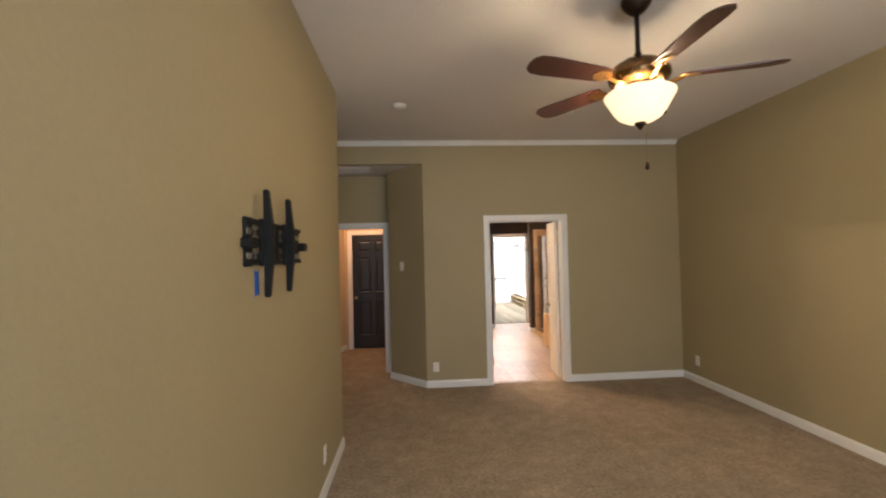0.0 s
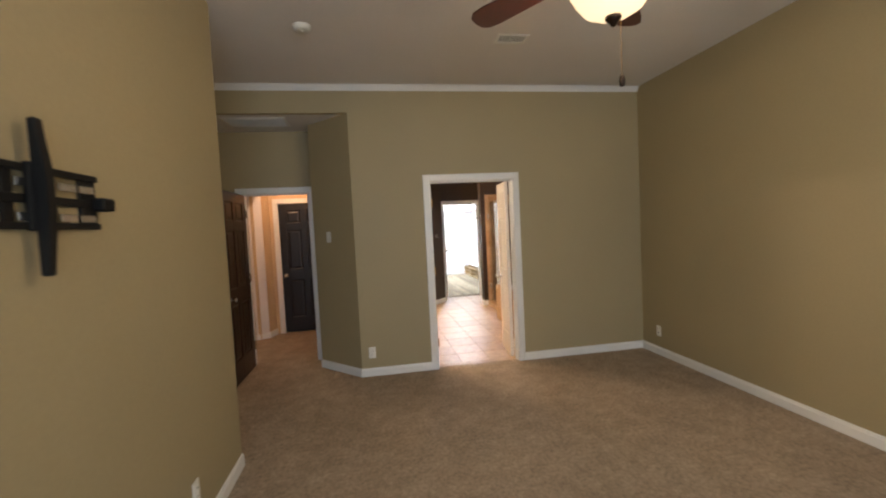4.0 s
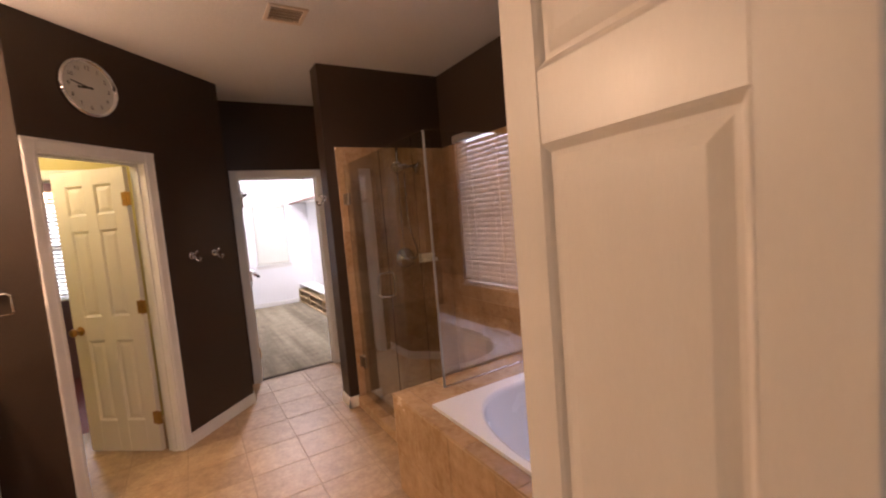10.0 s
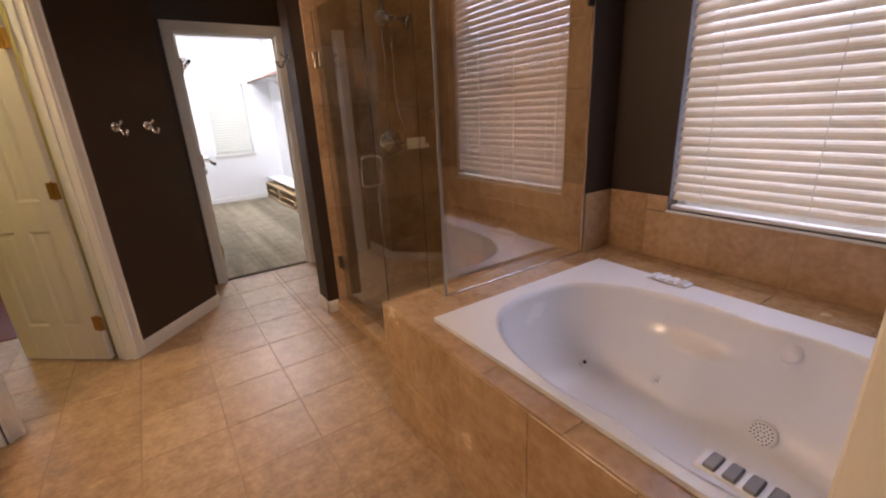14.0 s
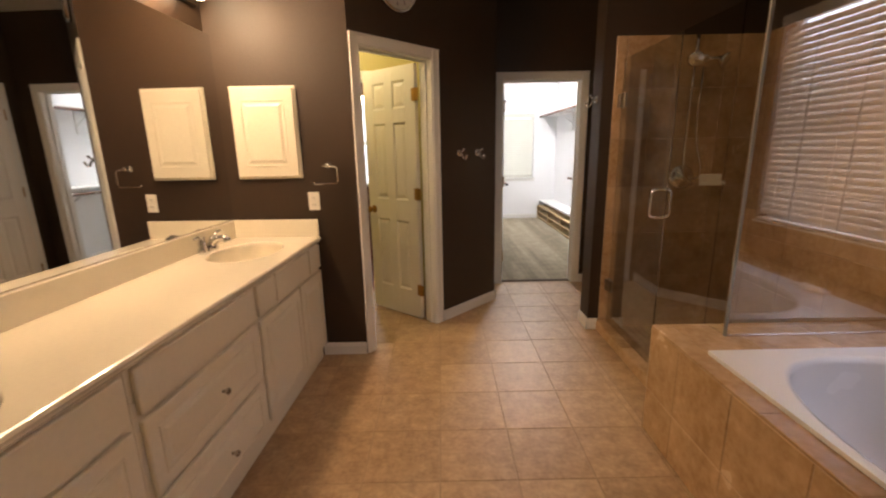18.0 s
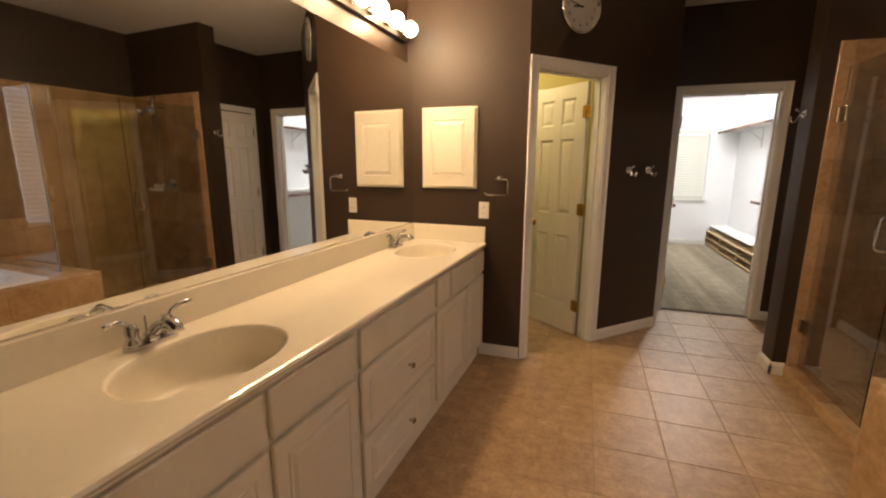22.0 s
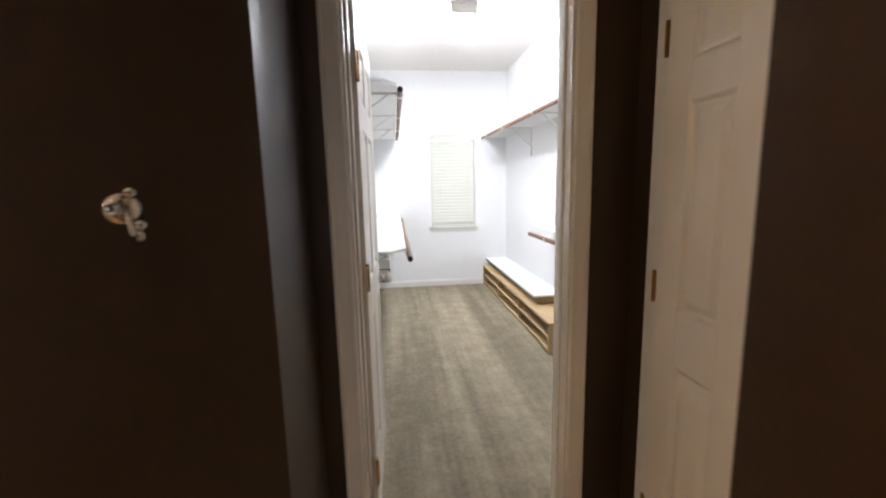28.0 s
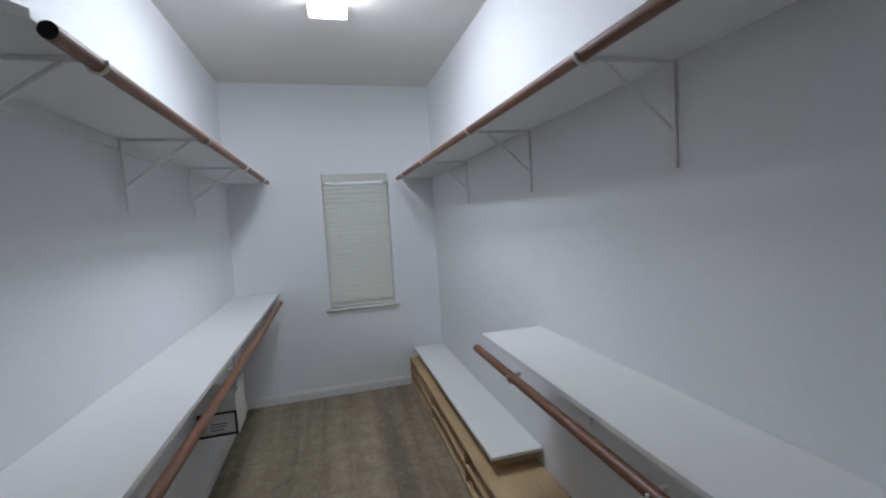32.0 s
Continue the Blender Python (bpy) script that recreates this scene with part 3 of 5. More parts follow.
def panel_door(name, w, m, material, label, cols=2, knob_material=None, hinge_material=None, hinge_side=1, t=0.036, group="", leaf=0.034):
    """A moulded six- or three-panel door, hinge at local x=0, leaf along +x."""
    h = DOOR_H - 0.022
    th = thing(name, m, label, "door", group)
    rows = [(0.24, 0.825), (0.995, 1.597), (1.705, 1.905)]
    st = 0.105 if cols == 2 else 0.085
    mid = 0.085
    if cols == 2:
        cw = (w - 2 * st - mid) / 2
        spans = [(st, st + cw), (st + cw + mid, w - st)]
    else:
        spans = [(st, w - st)]
    bm = bmesh.new()
    z0 = 0.012
    ys = (-t / 2, t / 2)
    box(0, spans[0][0], *ys, z0, h, 0.002, bm)
    box(spans[-1][1], w, *ys, z0, h, 0.002, bm)
    if cols == 2:
        box(spans[0][1], spans[1][0], *ys, z0, h, 0.002, bm)
    edges = [z0] + [v for r in rows for v in r] + [h]
    for i in range(0, len(edges), 2):
        for s0, s1 in spans:
            box(s0 - 0.001, s1 + 0.001, ys[0] + 0.0004, ys[1] - 0.0004, edges[i], edges[i + 1], 0.0015, bm)
    box(0.03, w - 0.03, -t / 2 + 0.0102, t / 2 - 0.0102, z0 + 0.05, h - 0.05, 0, bm)
    part("leaf", bm, material, th)
    for r0, r1 in rows:
        for s0, s1 in spans:
            bm = bmesh.new()
            for sgn in (-1, 1):
                own = bmesh.new()
                loops = []
                for inset, drop in ((0.0, 0.0006), (0.004, 0.0030), (0.011, 0.0092), (0.019, 0.0096), (0.030, 0.0062), (0.042, 0.0030)):
                    y = sgn * (t / 2 - drop)
                    loops.append([own.verts.new(v) for v in ((s0 + inset, y, r0 + inset), (s1 - inset, y, r0 + inset), (s1 - inset, y, r1 - inset), (s0 + inset, y, r1 - inset))])
                for la, lb in zip(loops, loops[1:]):
                    for i in range(4):
                        own.faces.new((la[i], la[(i + 1) % 4], lb[(i + 1) % 4], lb[i]))
                own.faces.new(loops[-1])
                merge(bm, own)
            part("panel", bm, material, th)
    if knob_material:
        for sgn in (-1, 1):
            k = part("knob", knob_mesh(sgn), knob_material, th, "round metal knob", True)
            k.matrix_basis = pose(w - 0.060, -sgn * t / 2, 0.90)
    if hinge_material:
        for hz in (0.26, 1.05, 1.79):
            k = part("hinge", hinge_mesh(leaf), hinge_material, th, "metal butt hinge")
            k.matrix_basis = pose(-0.004, hinge_side * (t / 2 + 0.004), hz)
    return th


def baseboard(name, a, b, h=0.085, label="white painted baseboard"):
    """Along a->b with the room on the right."""
    length = math.hypot(b[0] - a[0], b[1] - a[1])
    own = bmesh.new()
    prof = [(0.0, 0.0), (-0.014, 0.0), (-0.014, h - 0.022), (-0.010, h - 0.014), (-0.008, h - 0.004), (-0.004, h), (0.0, h)]
    lo = [own.verts.new((0, y, z)) for y, z in prof]
    hi = [own.verts.new((length, y, z)) for y, z in prof]
    n = len(prof)
    for i in range(n):
        own.faces.new((lo[i], lo[(i + 1) % n], hi[(i + 1) % n], hi[i]))
    own.faces.new(lo)
    own.faces.new(hi[::-1])
    ob = part(name, own, TRIM)
    ob.matrix_basis = along(a, b, 0.002)
    return tagged(ob, label, "baseboard", kind="structure")


def on(a, b, s):
    L = math.hypot(b[0] - a[0], b[1] - a[1])
    return (a[0] + (b[0] - a[0]) * s / L, a[1] + (b[1] - a[1]) * s / L)


# frames
door_frame("door_frame_bath", (0.895, 5.0), (1.835, 5.0), 0.12)
door_frame("door_frame_entry", (-1.19, 5.78), (-0.425, 5.78), 0.12)
door_frame("door_frame_toilet", on(DIAG_A, DIAG_B, 0.062), on(DIAG_A, DIAG_B, 0.712), 0.12)
door_frame("door_frame_closet", (1.82, 9.55), (2.593, 9.55), 0.12)
door_frame("door_frame_hall", (-1.14, 7.39), (-0.38, 7.39), 0.06, both=False)
door_frame("door_frame_far_room", (0.08, 9.35), (0.85, 9.35), 0.12)

# door leaves
panel_door("bath_door", 0.455, pose(1.795, 5.150, 0, 0, 0, 84), DOOR_WHITE, "cream white narrow panelled bath door standing open", cols=1, knob_material=NICKEL, hinge_material=BRASS, hinge_side=-1, group="pair of bath doors")
panel_door("bath_door", 0.455, pose(0.915, 5.150, 0, 0, 0, 167), DOOR_WHITE, "cream white narrow panelled bath door standing open", cols=1, knob_material=NICKEL, hinge_material=BRASS, hinge_side=1, group="pair of bath doors")
panel_door("entry_door", 0.76, pose(-1.165, 5.755, 0, 0, 0, -91), DOOR_DARK, "dark espresso six-panel bedroom door standing open", knob_material=NICKEL, hinge_material=NICKEL, hinge_side=1)
panel_door("hall_door", 0.72, pose(-0.40, 7.425, 0, 0, 0, 180), DOOR_BLACK, "closed black six-panel door in the hall", knob_material=NICKEL)
dh = on(DIAG_A, DIAG_B, 0.694)
panel_door("toilet_door", 0.572, pose(dh[0] - 0.114, dh[1] + 0.097, 0, 0, 0, 140.5), DOOR_WHITE, "white six-panel toilet room door standing ajar", knob_material=BRASS, hinge_material=BRASS, hinge_side=1)
panel_door("closet_door", 0.735, pose(1.845, 9.685, 0, 0, 0, 89), DOOR_WHITE, "white six-panel closet door swung open", knob_material=NICKEL, hinge_material=BRASS, hinge_side=-1)
lin = along(LIN_A, LIN_C)
LIN_S, LIN_W = 0.175, 0.64
fr = thing("door_frame_linen", lin @ pose(LIN_S, 0, 0), "white casing round the linen closet door", "door frame", kind="structure")
for x0, x1 in ((-0.058, 0.008), (LIN_W - 0.008, LIN_W + 0.058)):
    part("casing", box(x0, x1, -0.016, 0.0, 0, DOOR_H + 0.056, 0.003), TRIM, fr)
part("head_casing", box(0.008, LIN_W - 0.008, -0.0155, 0.0, DOOR_H - 0.008, DOOR_H + 0.056, 0.003), TRIM, fr)
panel_door("linen_door", LIN_W - 0.02, lin @ pose(LIN_S + 0.01, -0.004, 0), DOOR_WHITE, "closed white six-panel linen closet door", hinge_material=BRASS, hinge_side=-1, leaf=0.004)
catch = thing("ball_catch_strip", pose(1.31, 5.075, DOOR_H - 0.018), "small brass ball catches on the door head", "door catch")
for dx in (-0.11, 0.0, 0.11):
    part("catch_plate", box(dx - 0.022, dx + 0.022, -0.012, 0.012, -0.006, 0.0, 0.002), BRASS, catch)

# baseboards
for nm, a, b in (
    ("baseboard_bed_west", (XL, YB), (XL, 3.5)), ("baseboard_bed_return", (XL - 0.0, 3.5), (-1.39, 3.5)), ("baseboard_alcove", (-1.39, 3.5), (-1.39, 5.78)),
    ("baseboard_bed_north_a", (0.10, YW), (0.852, YW)), ("baseboard_bed_north_b", (1.893, YW), (XR, YW)), ("baseboard_angled", (-0.36, 5.49), (0.10, YW)),
    ("baseboard_bed_east", (XR, YW), (XR, YB)), ("baseboard_bed_south", (XR, YB), (XL, YB)),
    ("baseboard_vanity_end", (0.385, 8.02), DIAG_A), ("baseboard_diag_b", on(DIAG_A, DIAG_B, 0.772), DIAG_B), ("baseboard_jog", DIAG_B, (1.70, 9.55)),
    ("baseboard_north_b", (2.651, 9.55), LIN_A), ("baseboard_linen_a", LIN_A, on(LIN_A, LIN_C, 0.115)), ("baseboard_linen_b", on(LIN_A, LIN_C, 0.875), LIN_C), ("baseboard_wing_back", LIN_C, LIN_B), ("baseboard_wing", LIN_B, (2.345, 8.346)), ("baseboard_wing_front", (2.331, 8.36), (2.418, 8.36)),
    ("baseboard_closet_west", (1.68, 9.67), (1.68, 13.77)), ("baseboard_closet_north", (1.68, 13.77), (3.48, 13.77)), ("baseboard_closet_east", (3.48, 11.26), (3.48, 9.67)),
    ("baseboard_hall", (-1.31, 7.175), (-1.25, 7.39)), ("baseboard_column", (-1.48, 7.085), (-1.31, 7.175)),
    ("baseboard_wc", (-0.25, 9.35), (0.02, 9.35)), ("baseboard_wc_west", (-0.25, 8.225), (-0.25, 9.35)),
):
    baseboard(nm, a, b)
cb = bmesh.new()
for i, (dy, dz) in enumerate(((0.008, 0.056), (0.019, 0.042), (0.033, 0.027), (0.046, 0.011))):
    box(-1.39, XR, YW - dy, YW, BED_H - dz, BED_H - (0.0 if i == 3 else 0.011), 0.004, cb)
tagged(part("trim_crown", cb, TRIM), "white stepped crown moulding below the ceiling", "crown moulding", kind="structure")


# ---------------------------------------------------------------- windows and blinds
def window(name, m, w, h, depth, label, sill=True, mullion=True):
    """Local x along the width, y outwards, z up from the opening's bottom."""
    th = thing(name, m, label, "window", kind="structure")
    y0, y1 = depth * 0.62, depth * 0.62 + 0.045
    for x0, x1 in ((0, 0.04), (w - 0.04, w)):
        part("window_frame", box(x0, x1, y0, y1, 0, h, 0.003), PLASTIC, th)
    for z0, z1 in ((0, 0.045), (h - 0.045, h)) + (((h / 2 - 0.018, h / 2 + 0.018),) if mullion else ()):
        part("window_frame", box(0.04, w - 0.04, y0 + 0.002, y1 - 0.002, z0, z1, 0.003), PLASTIC, th)
    p = part("pane", box(0.04, w - 0.04, y0 + 0.018, y0 + 0.022, 0.045, h - 0.045), PANE, th)
    p.visible_shadow = False
    if sill:
        part("window_sill", box(-0.04, w + 0.04, -0.035, y0, -0.022, 0.0, 0.006), TRIM, th)
        part("apron", box(-0.02, w + 0.02, -0.012, 0.0, -0.065, -0.022, 0.003), TRIM, th)
    return th


def blinds(name, m, w, h, pitch, slat_w, tilt, material, label, cords=(0.2, 0.5, 0.8)):
    """A slatted blind: local x along the width, -y to the room, z from the bottom."""
    th = thing(name, m, label, "window blind")
    part("headrail", box(0, w, -0.03, 0.03, h - 0.05, h, 0.004), material, th)
    part("valance", box(-0.01, w + 0.01, -0.045, -0.033, h - 0.065, h + 0.005, 0.004), material, th)
    n = int((h - 0.09) / pitch)
    bm = bmesh.new()
    k = 5
    row_a = []
    for i in range(k):
        u = (i / (k - 1) - 0.5)
        zc = 0.0055 * (1 - 4 * u * u)
        row_a.append((u * slat_w, zc))
    top0 = [bm.verts.new((0.003, y, z + 0.0013)) for y, z in row_a]
    top1 = [bm.verts.new((w - 0.003, y, z + 0.0013)) for y, z in row_a]
    bot0 = [bm.verts.new((0.003, y, z - 0.0013)) for y, z in row_a]
    bot1 = [bm.verts.new((w - 0.003, y, z - 0.0013)) for y, z in row_a]
    for i in range(k - 1):
        bm.faces.new((top0[i], top0[i + 1], top1[i + 1], top1[i]))
        bm.faces.new((bot0[i + 1], bot0[i], bot1[i], bot1[i + 1]))
    for aa, bb in ((top0, bot0), (bot1, top1)):
        bm.faces.new(aa + bb[::-1])
    bm.faces.new((top0[0], top1[0], bot1[0], bot0[0]))
    bm.faces.new((top1[-1], top0[-1], bot0[-1], bot1[-1]))
    first = part("slat", bm, material, th)
    for i in range(n):
        ob = first if i == 0 else new("slat", first.data)
        ob.parent = th
        ob.matrix_basis = pose(0, 0, 0.056 + pitch * (i + 0.4), tilt + random.uniform(-1.5, 1.5), 0, random.uniform(-0.05, 0.05))
    part("bottom_rail", box(0, w, -0.026, 0.026, 0.004, 0.022, 0.004), material, th)
    for c in cords:
        part("ladder_cord", tube([(c * w, -0.028, 0.02), (c * w, -0.028, h - 0.05)], 0.0016, 6), PLASTIC, th)
    return th


TW = along((3.65, 6.68), (3.65, 5.54), 0.82)
window("window_tub", TW, 1.14, 1.43, 0.14, "white framed window above the tub", sill=False)
tagged(part("trim_tub_window", box(3.633, 3.74, 5.535, 6.685, 0.806, 0.817, 0.003), PLASTIC), "white sill strip under the tub window", "window sill", kind="structure")
blinds("tub_blind", TW @ pose(0.01, 0.028, 0.0), 1.12, 1.42, 0.0445, 0.052, 61, SLAT, "cream faux-wood blind, closed, over the tub window", (0.13, 0.5, 0.87))
CW = along((2.46, 13.77), (3.055, 13.77), 0.81)
window("window_closet", CW, 0.595, 1.21, 0.14, "white framed closet window with a sill")
blinds("closet_blind", CW @ pose(0.012, 0.03, 0.0), 0.571, 1.20, 0.043, 0.050, 66, SLAT_W, "white faux-wood blind, closed, over the closet window", (0.2, 0.8))
FW = along((-0.25, 11.3), (1.05, 11.3), 0.9)
window("window_far_room", FW, 1.30, 1.2, 0.06, "window of the room beyond the toilet room", sill=False)
blinds("far_room_blind", FW @ pose(0.01, -0.05, 0.0), 1.28, 1.2, 0.045, 0.045, 35, SLAT_W, "white blind in the room beyond the toilet room", (0.2, 0.8))
for wx, ww in ((-7.20, 1.32), (-5.64, 1.24)):
    LW = along((wx, 14.1), (wx + ww, 14.1), 0.55)
    window("window_living", LW, ww, 1.75, 0.06, "bright living room window", sill=False)
    blinds("living_blind", LW @ pose(0.01, -0.03, 0.0), ww - 0.02, 1.72, 0.048, 0.05, 58, SLAT_W, "white slatted blind in the living room window", (0.3, 0.7))
BW = along((1.85, YB), (-0.45, YB), 0.8)
window("window_bedroom", BW, 2.30, 1.4, 0.06, "wide bedroom window behind the walk")


def curtain(name, m, w, h, label):
    own = bmesh.new()
    n = 40
    rows = []
    for z in (0.0, h * 0.5, h):
        rows.append([own.verts.new((w * i / n, 0.03 * math.sin(i * 1.1) + 0.012 * math.sin(i * 2.7 + z), z)) for i in range(n + 1)])
    for a, b in zip(rows, rows[1:]):
        for i in range(n):
            own.faces.new((a[i], a[i + 1], b[i + 1], b[i]))
    bmesh.ops.solidify(own, geom=own.faces[:], thickness=0.004)
    ob = part(name, own, CURTAIN, smooth=True)
    ob.matrix_basis = m
    return tagged(ob, label, "curtain", "living room curtains")


curtain("curtain", pose(-4.50, 13.93, 0.02), 0.34, 2.35, "long brown curtain beside the living room window")
swag = thing("swag_valance", pose(0, 0, 0), "brown swagged valance over the living room windows", "valance")
for i in range(4):
    lift = 0.075 * i
    part("fold", tube([(-7.3 + 3.0 * k / 20, 13.97 - 0.012 * i, 2.28 + lift - (0.17 - 0.045 * i) * math.sin(math.pi * ((2 * k / 20) % 1.0))) for k in range(21)], 0.045, 8), CURTAIN, swag, smooth=True)
part("rod", tube([(-7.4, 13.98, 2.56), (-4.1, 13.98, 2.56)], 0.018, 8), BRONZE, swag)
part("plain_panel", box(-7.3, -4.3, 14.0, 14.015, 2.26, 2.56, 0.004), CURTAIN, swag)


# ---------------------------------------------------------------- bedroom things
def plate(name, m, label, category, kind_of):
    th = thing(name, m, label, category)
    part("cover_plate", box(-0.036, 0.036, -0.007, 0.0, -0.058, 0.058, 0.003), PLASTIC, th)
    if kind_of == "outlet":
        for dz in (-0.022, 0.022):
            part("socket", lathe([(0, 0), (0.017, 0), (0.017, 0.003), (0.015, 0.004), (0, 0.004)], 14, m=pose(0, -0.006, dz, 90)), PLASTIC, th)
            for dx in (-0.006, 0.006):
                part("slot", box(dx - 0.0012, dx + 0.0012, -0.0115, -0.009, dz - 0.004, dz + 0.006), DARK, th)
    elif kind_of == "rocker":
        part("rocker", box(-0.017, 0.017, -0.013, -0.006, -0.033, 0.033, 0.003), PLASTIC, th)
    else:
        part("toggle", box(-0.006, 0.006, -0.018, -0.006, -0.012, 0.012, 0.002), PLASTIC, th)
    return th


plate("outlet", pose(0.213, YW, 0.25), "white duplex outlet on the tan wall", "outlet", "outlet")
plate("outlet", pose(XR, 4.72, 0.265, 0, 0, -90), "white duplex outlet on the tan wall", "outlet", "outlet")
plate("outlet", pose(XR, 1.52, 0.278, 0, 0, -90), "white duplex outlet on the tan wall", "outlet", "outlet")
plate("outlet", pose(XL, 2.78, 0.27, 0, 0, 90), "white duplex outlet on the tan wall", "outlet", "outlet")
plate("light_switch", along((-0.36, 5.49), (0.10, YW)) @ pose(0.26, 0, 1.48), "white light switch on the angled wall", "light switch", "toggle")
plate("light_switch", pose(0.404, 8.02, 1.079), "white double outlet plate beside the vanity", "outlet", "outlet")

# wall mount for a television
MX = XL
mt = thing("tv_wall_mount", pose(MX, 1.83, 1.66), "black metal television mount with two upright arms", "tv mount")
bm = bmesh.new()
for z in (-0.085, 0.075):
    box(0.0, 0.022, -0.36, 0.36, z, z + 0.020, 0.003, bm)
box(0.0, 0.012, -0.37, -0.30, -0.09, 0.10, 0.003, bm)
box(0.0, 0.012, 0.28, 0.36, -0.08, 0.09, 0.003, bm)
box(0.0, 0.016, -0.30, 0.30, -0.012, 0.012, 0.002, bm)
for y in (-0.16, 0.0, 0.15):
    box(0.0, 0.012, y - 0.02, y + 0.02, -0.07, 0.08, 0.002, bm)
part("wall_plate", bm, BLACK_METAL, mt)
for y in (-0.222, 0.072):
    bm = bmesh.new()
    own = bmesh.new()
    prof = [(0.030, -0.215), (0.050, -0.219), (0.066, -0.05), (0.066, 0.07), (0.050, 0.222), (0.030, 0.219)]
    lo = [own.verts.new((x, y - 0.017, z)) for x, z in prof]
    hi = [own.verts.new((x, y + 0.017, z)) for x, z in prof]
    for i in range(6):
        own.faces.new((lo[i], lo[(i + 1) % 6], hi[(i + 1) % 6], hi[i]))
    own.faces.new(lo)
    own.faces.new(hi[::-1])
    bmesh.ops.bevel(own, geom=own.edges[:], offset=0.004, segments=1, affect="EDGES")
    merge(bm, own)
    part("arm", bm, BLACK_METAL, mt)
    part("hook_bracket", box(0.014, 0.034, y - 0.026, y + 0.026, -0.09, 0.10, 0.004), BLACK_METAL, mt)
part("end_cap", box(0.0, 0.040, -0.395, -0.31, -0.020, 0.020, 0.006), BLACK_METAL, mt)
part("end_cap", box(0.0, 0.045, 0.34, 0.41, -0.022, 0.022, 0.006), BLACK_METAL, mt)
for y, z in ((-0.33, 0.045), (-0.33, -0.05), (-0.24, 0.045), (-0.24, -0.05), (0.31, 0.045), (0.31, -0.05), (0.22, -0.05), (0.06, 0.045), (0.06, -0.05), (0.22, 0.045), (-0.08, 0.045), (-0.08, -0.05)):
    part("slot_plate", box(0.012, 0.016, y - 0.035, y + 0.035, z - 0.012, z + 0.012, 0.001), NICKEL, mt, "bare metal slotted plate")
bm = prism([(-0.024, -0.055), (-0.008, -0.049), (0.0, -0.046), (0.010, -0.050), (0.024, -0.057), (0.023, 0.052), (0.012, 0.047), (0.0, 0.044), (-0.012, 0.048), (-0.024, 0.055)], 0.0, 0.0012, m=Matrix(((0, 0, 1, 0), (1, 0, 0, 0), (0, 1, 0, 0), (0, 0, 0, 1))))
tp = tagged(part("tape_strip", bm, TAPE), "strip of blue painter's tape on the wall", "tape")
tp.matrix_basis = pose(MX + 0.001, 1.593, 1.502, 2)

# ceiling fan
fan = thing("ceiling_fan", pose(1.252, 2.10, 0), "bronze ceiling fan with a lit alabaster bowl", "ceiling fan")
part("canopy", lathe([(0.0, 3.008), (0.078, 3.008), (0.082, 2.995), (0.074, 2.965), (0.048, 2.935), (0.024, 2.918), (0.0, 2.918)], 28), BRONZE, fan, smooth=True)
part("downrod", tube([(0, 0, 2.65), (0, 0, 2.93)], 0.013, 12), BRONZE, fan, smooth=True)
part("coupling", lathe([(0.0, 2.700), (0.020, 2.698), (0.024, 2.680), (0.030, 2.664), (0.0, 2.660)], 20), BRONZE, fan, smooth=True)
part("motor_housing", lathe([(0.0, 2.668), (0.045, 2.665), (0.095, 2.650), (0.140, 2.622), (0.162, 2.590), (0.166, 2.565), (0.155, 2.538), (0.120, 2.515), (0.0, 2.508)], 36), mat("antique_brass_housing", (0.20, 0.125, 0.06), rough=0.26, metal=1.0, var=0.25, scale=20), fan, "antique brass motor housing", True)
part("switch_cup", lathe([(0.0, 2.512), (0.085, 2.512), (0.092, 2.495), (0.080, 2.472), (0.0, 2.470)], 28), BRONZE, fan, smooth=True)
bowl = part("glass_bowl", lathe([(0.0, 2.470), (0.178, 2.474), (0.186, 2.466), (0.180, 2.448), (0.160, 2.415), (0.140, 2.378), (0.112, 2.340), (0.066, 2.314), (0.0, 2.306)], 40), FROST, fan, "lit alabaster glass bowl", True)
bowl.visible_shadow = False
part("finial", lathe([(0.0, 2.312), (0.032, 2.309), (0.030, 2.298), (0.016, 2.285), (0.008, 2.273), (0.0, 2.268)], 16), BRONZE, fan, smooth=True)
for i in range(5):
    turn = pose(0, 0, 2.548, 0, 0, -20 + 72 * i) @ pose(0, 0, 0, 12)
    own = bmesh.new()
    outline = [(0.215, -0.048), (0.27, -0.058), (0.60, -0.072), (0.665, -0.066), (0.697, -0.040), (0.705, 0.0), (0.697, 0.040), (0.665, 0.066), (0.60, 0.072), (0.27, 0.058), (0.215, 0.048)]
    prism(outline, -0.004, 0.004, own)
    b = part("blade", own, BLADE, fan, "dark cherry fan blade")
    b.matrix_basis = turn
    bm = bmesh.new()
    tube([(0.10, 0, -0.030), (0.15, 0, -0.034), (0.19, 0, -0.020), (0.235, 0, -0.008)], 0.011, 8, bm)
    prism([(0.20, -0.020), (0.235, -0.042), (0.29, -0.034), (0.31, 0.0), (0.29, 0.034), (0.235, 0.042), (0.20, 0.020)], -0.010, -0.0045, bm)
    k = part("blade_arm", bm, BRASS, fan, "brass blade bracket")
    k.matrix_basis = turn
pc = part("pull_chain", tube([(0.05, 0.03, 2.10), (0.05, 0.03, 2.48)], 0.0012, 5), BRASS, fan)
part("fob", lathe([(0, 2.050), (0.010, 2.055), (0.012, 2.078), (0.008, 2.094), (0.003, 2.101), (0, 2.102)], 12, m=pose(0.05, 0.03, 0)), BRONZE, pc, "small dark pull fob", True)


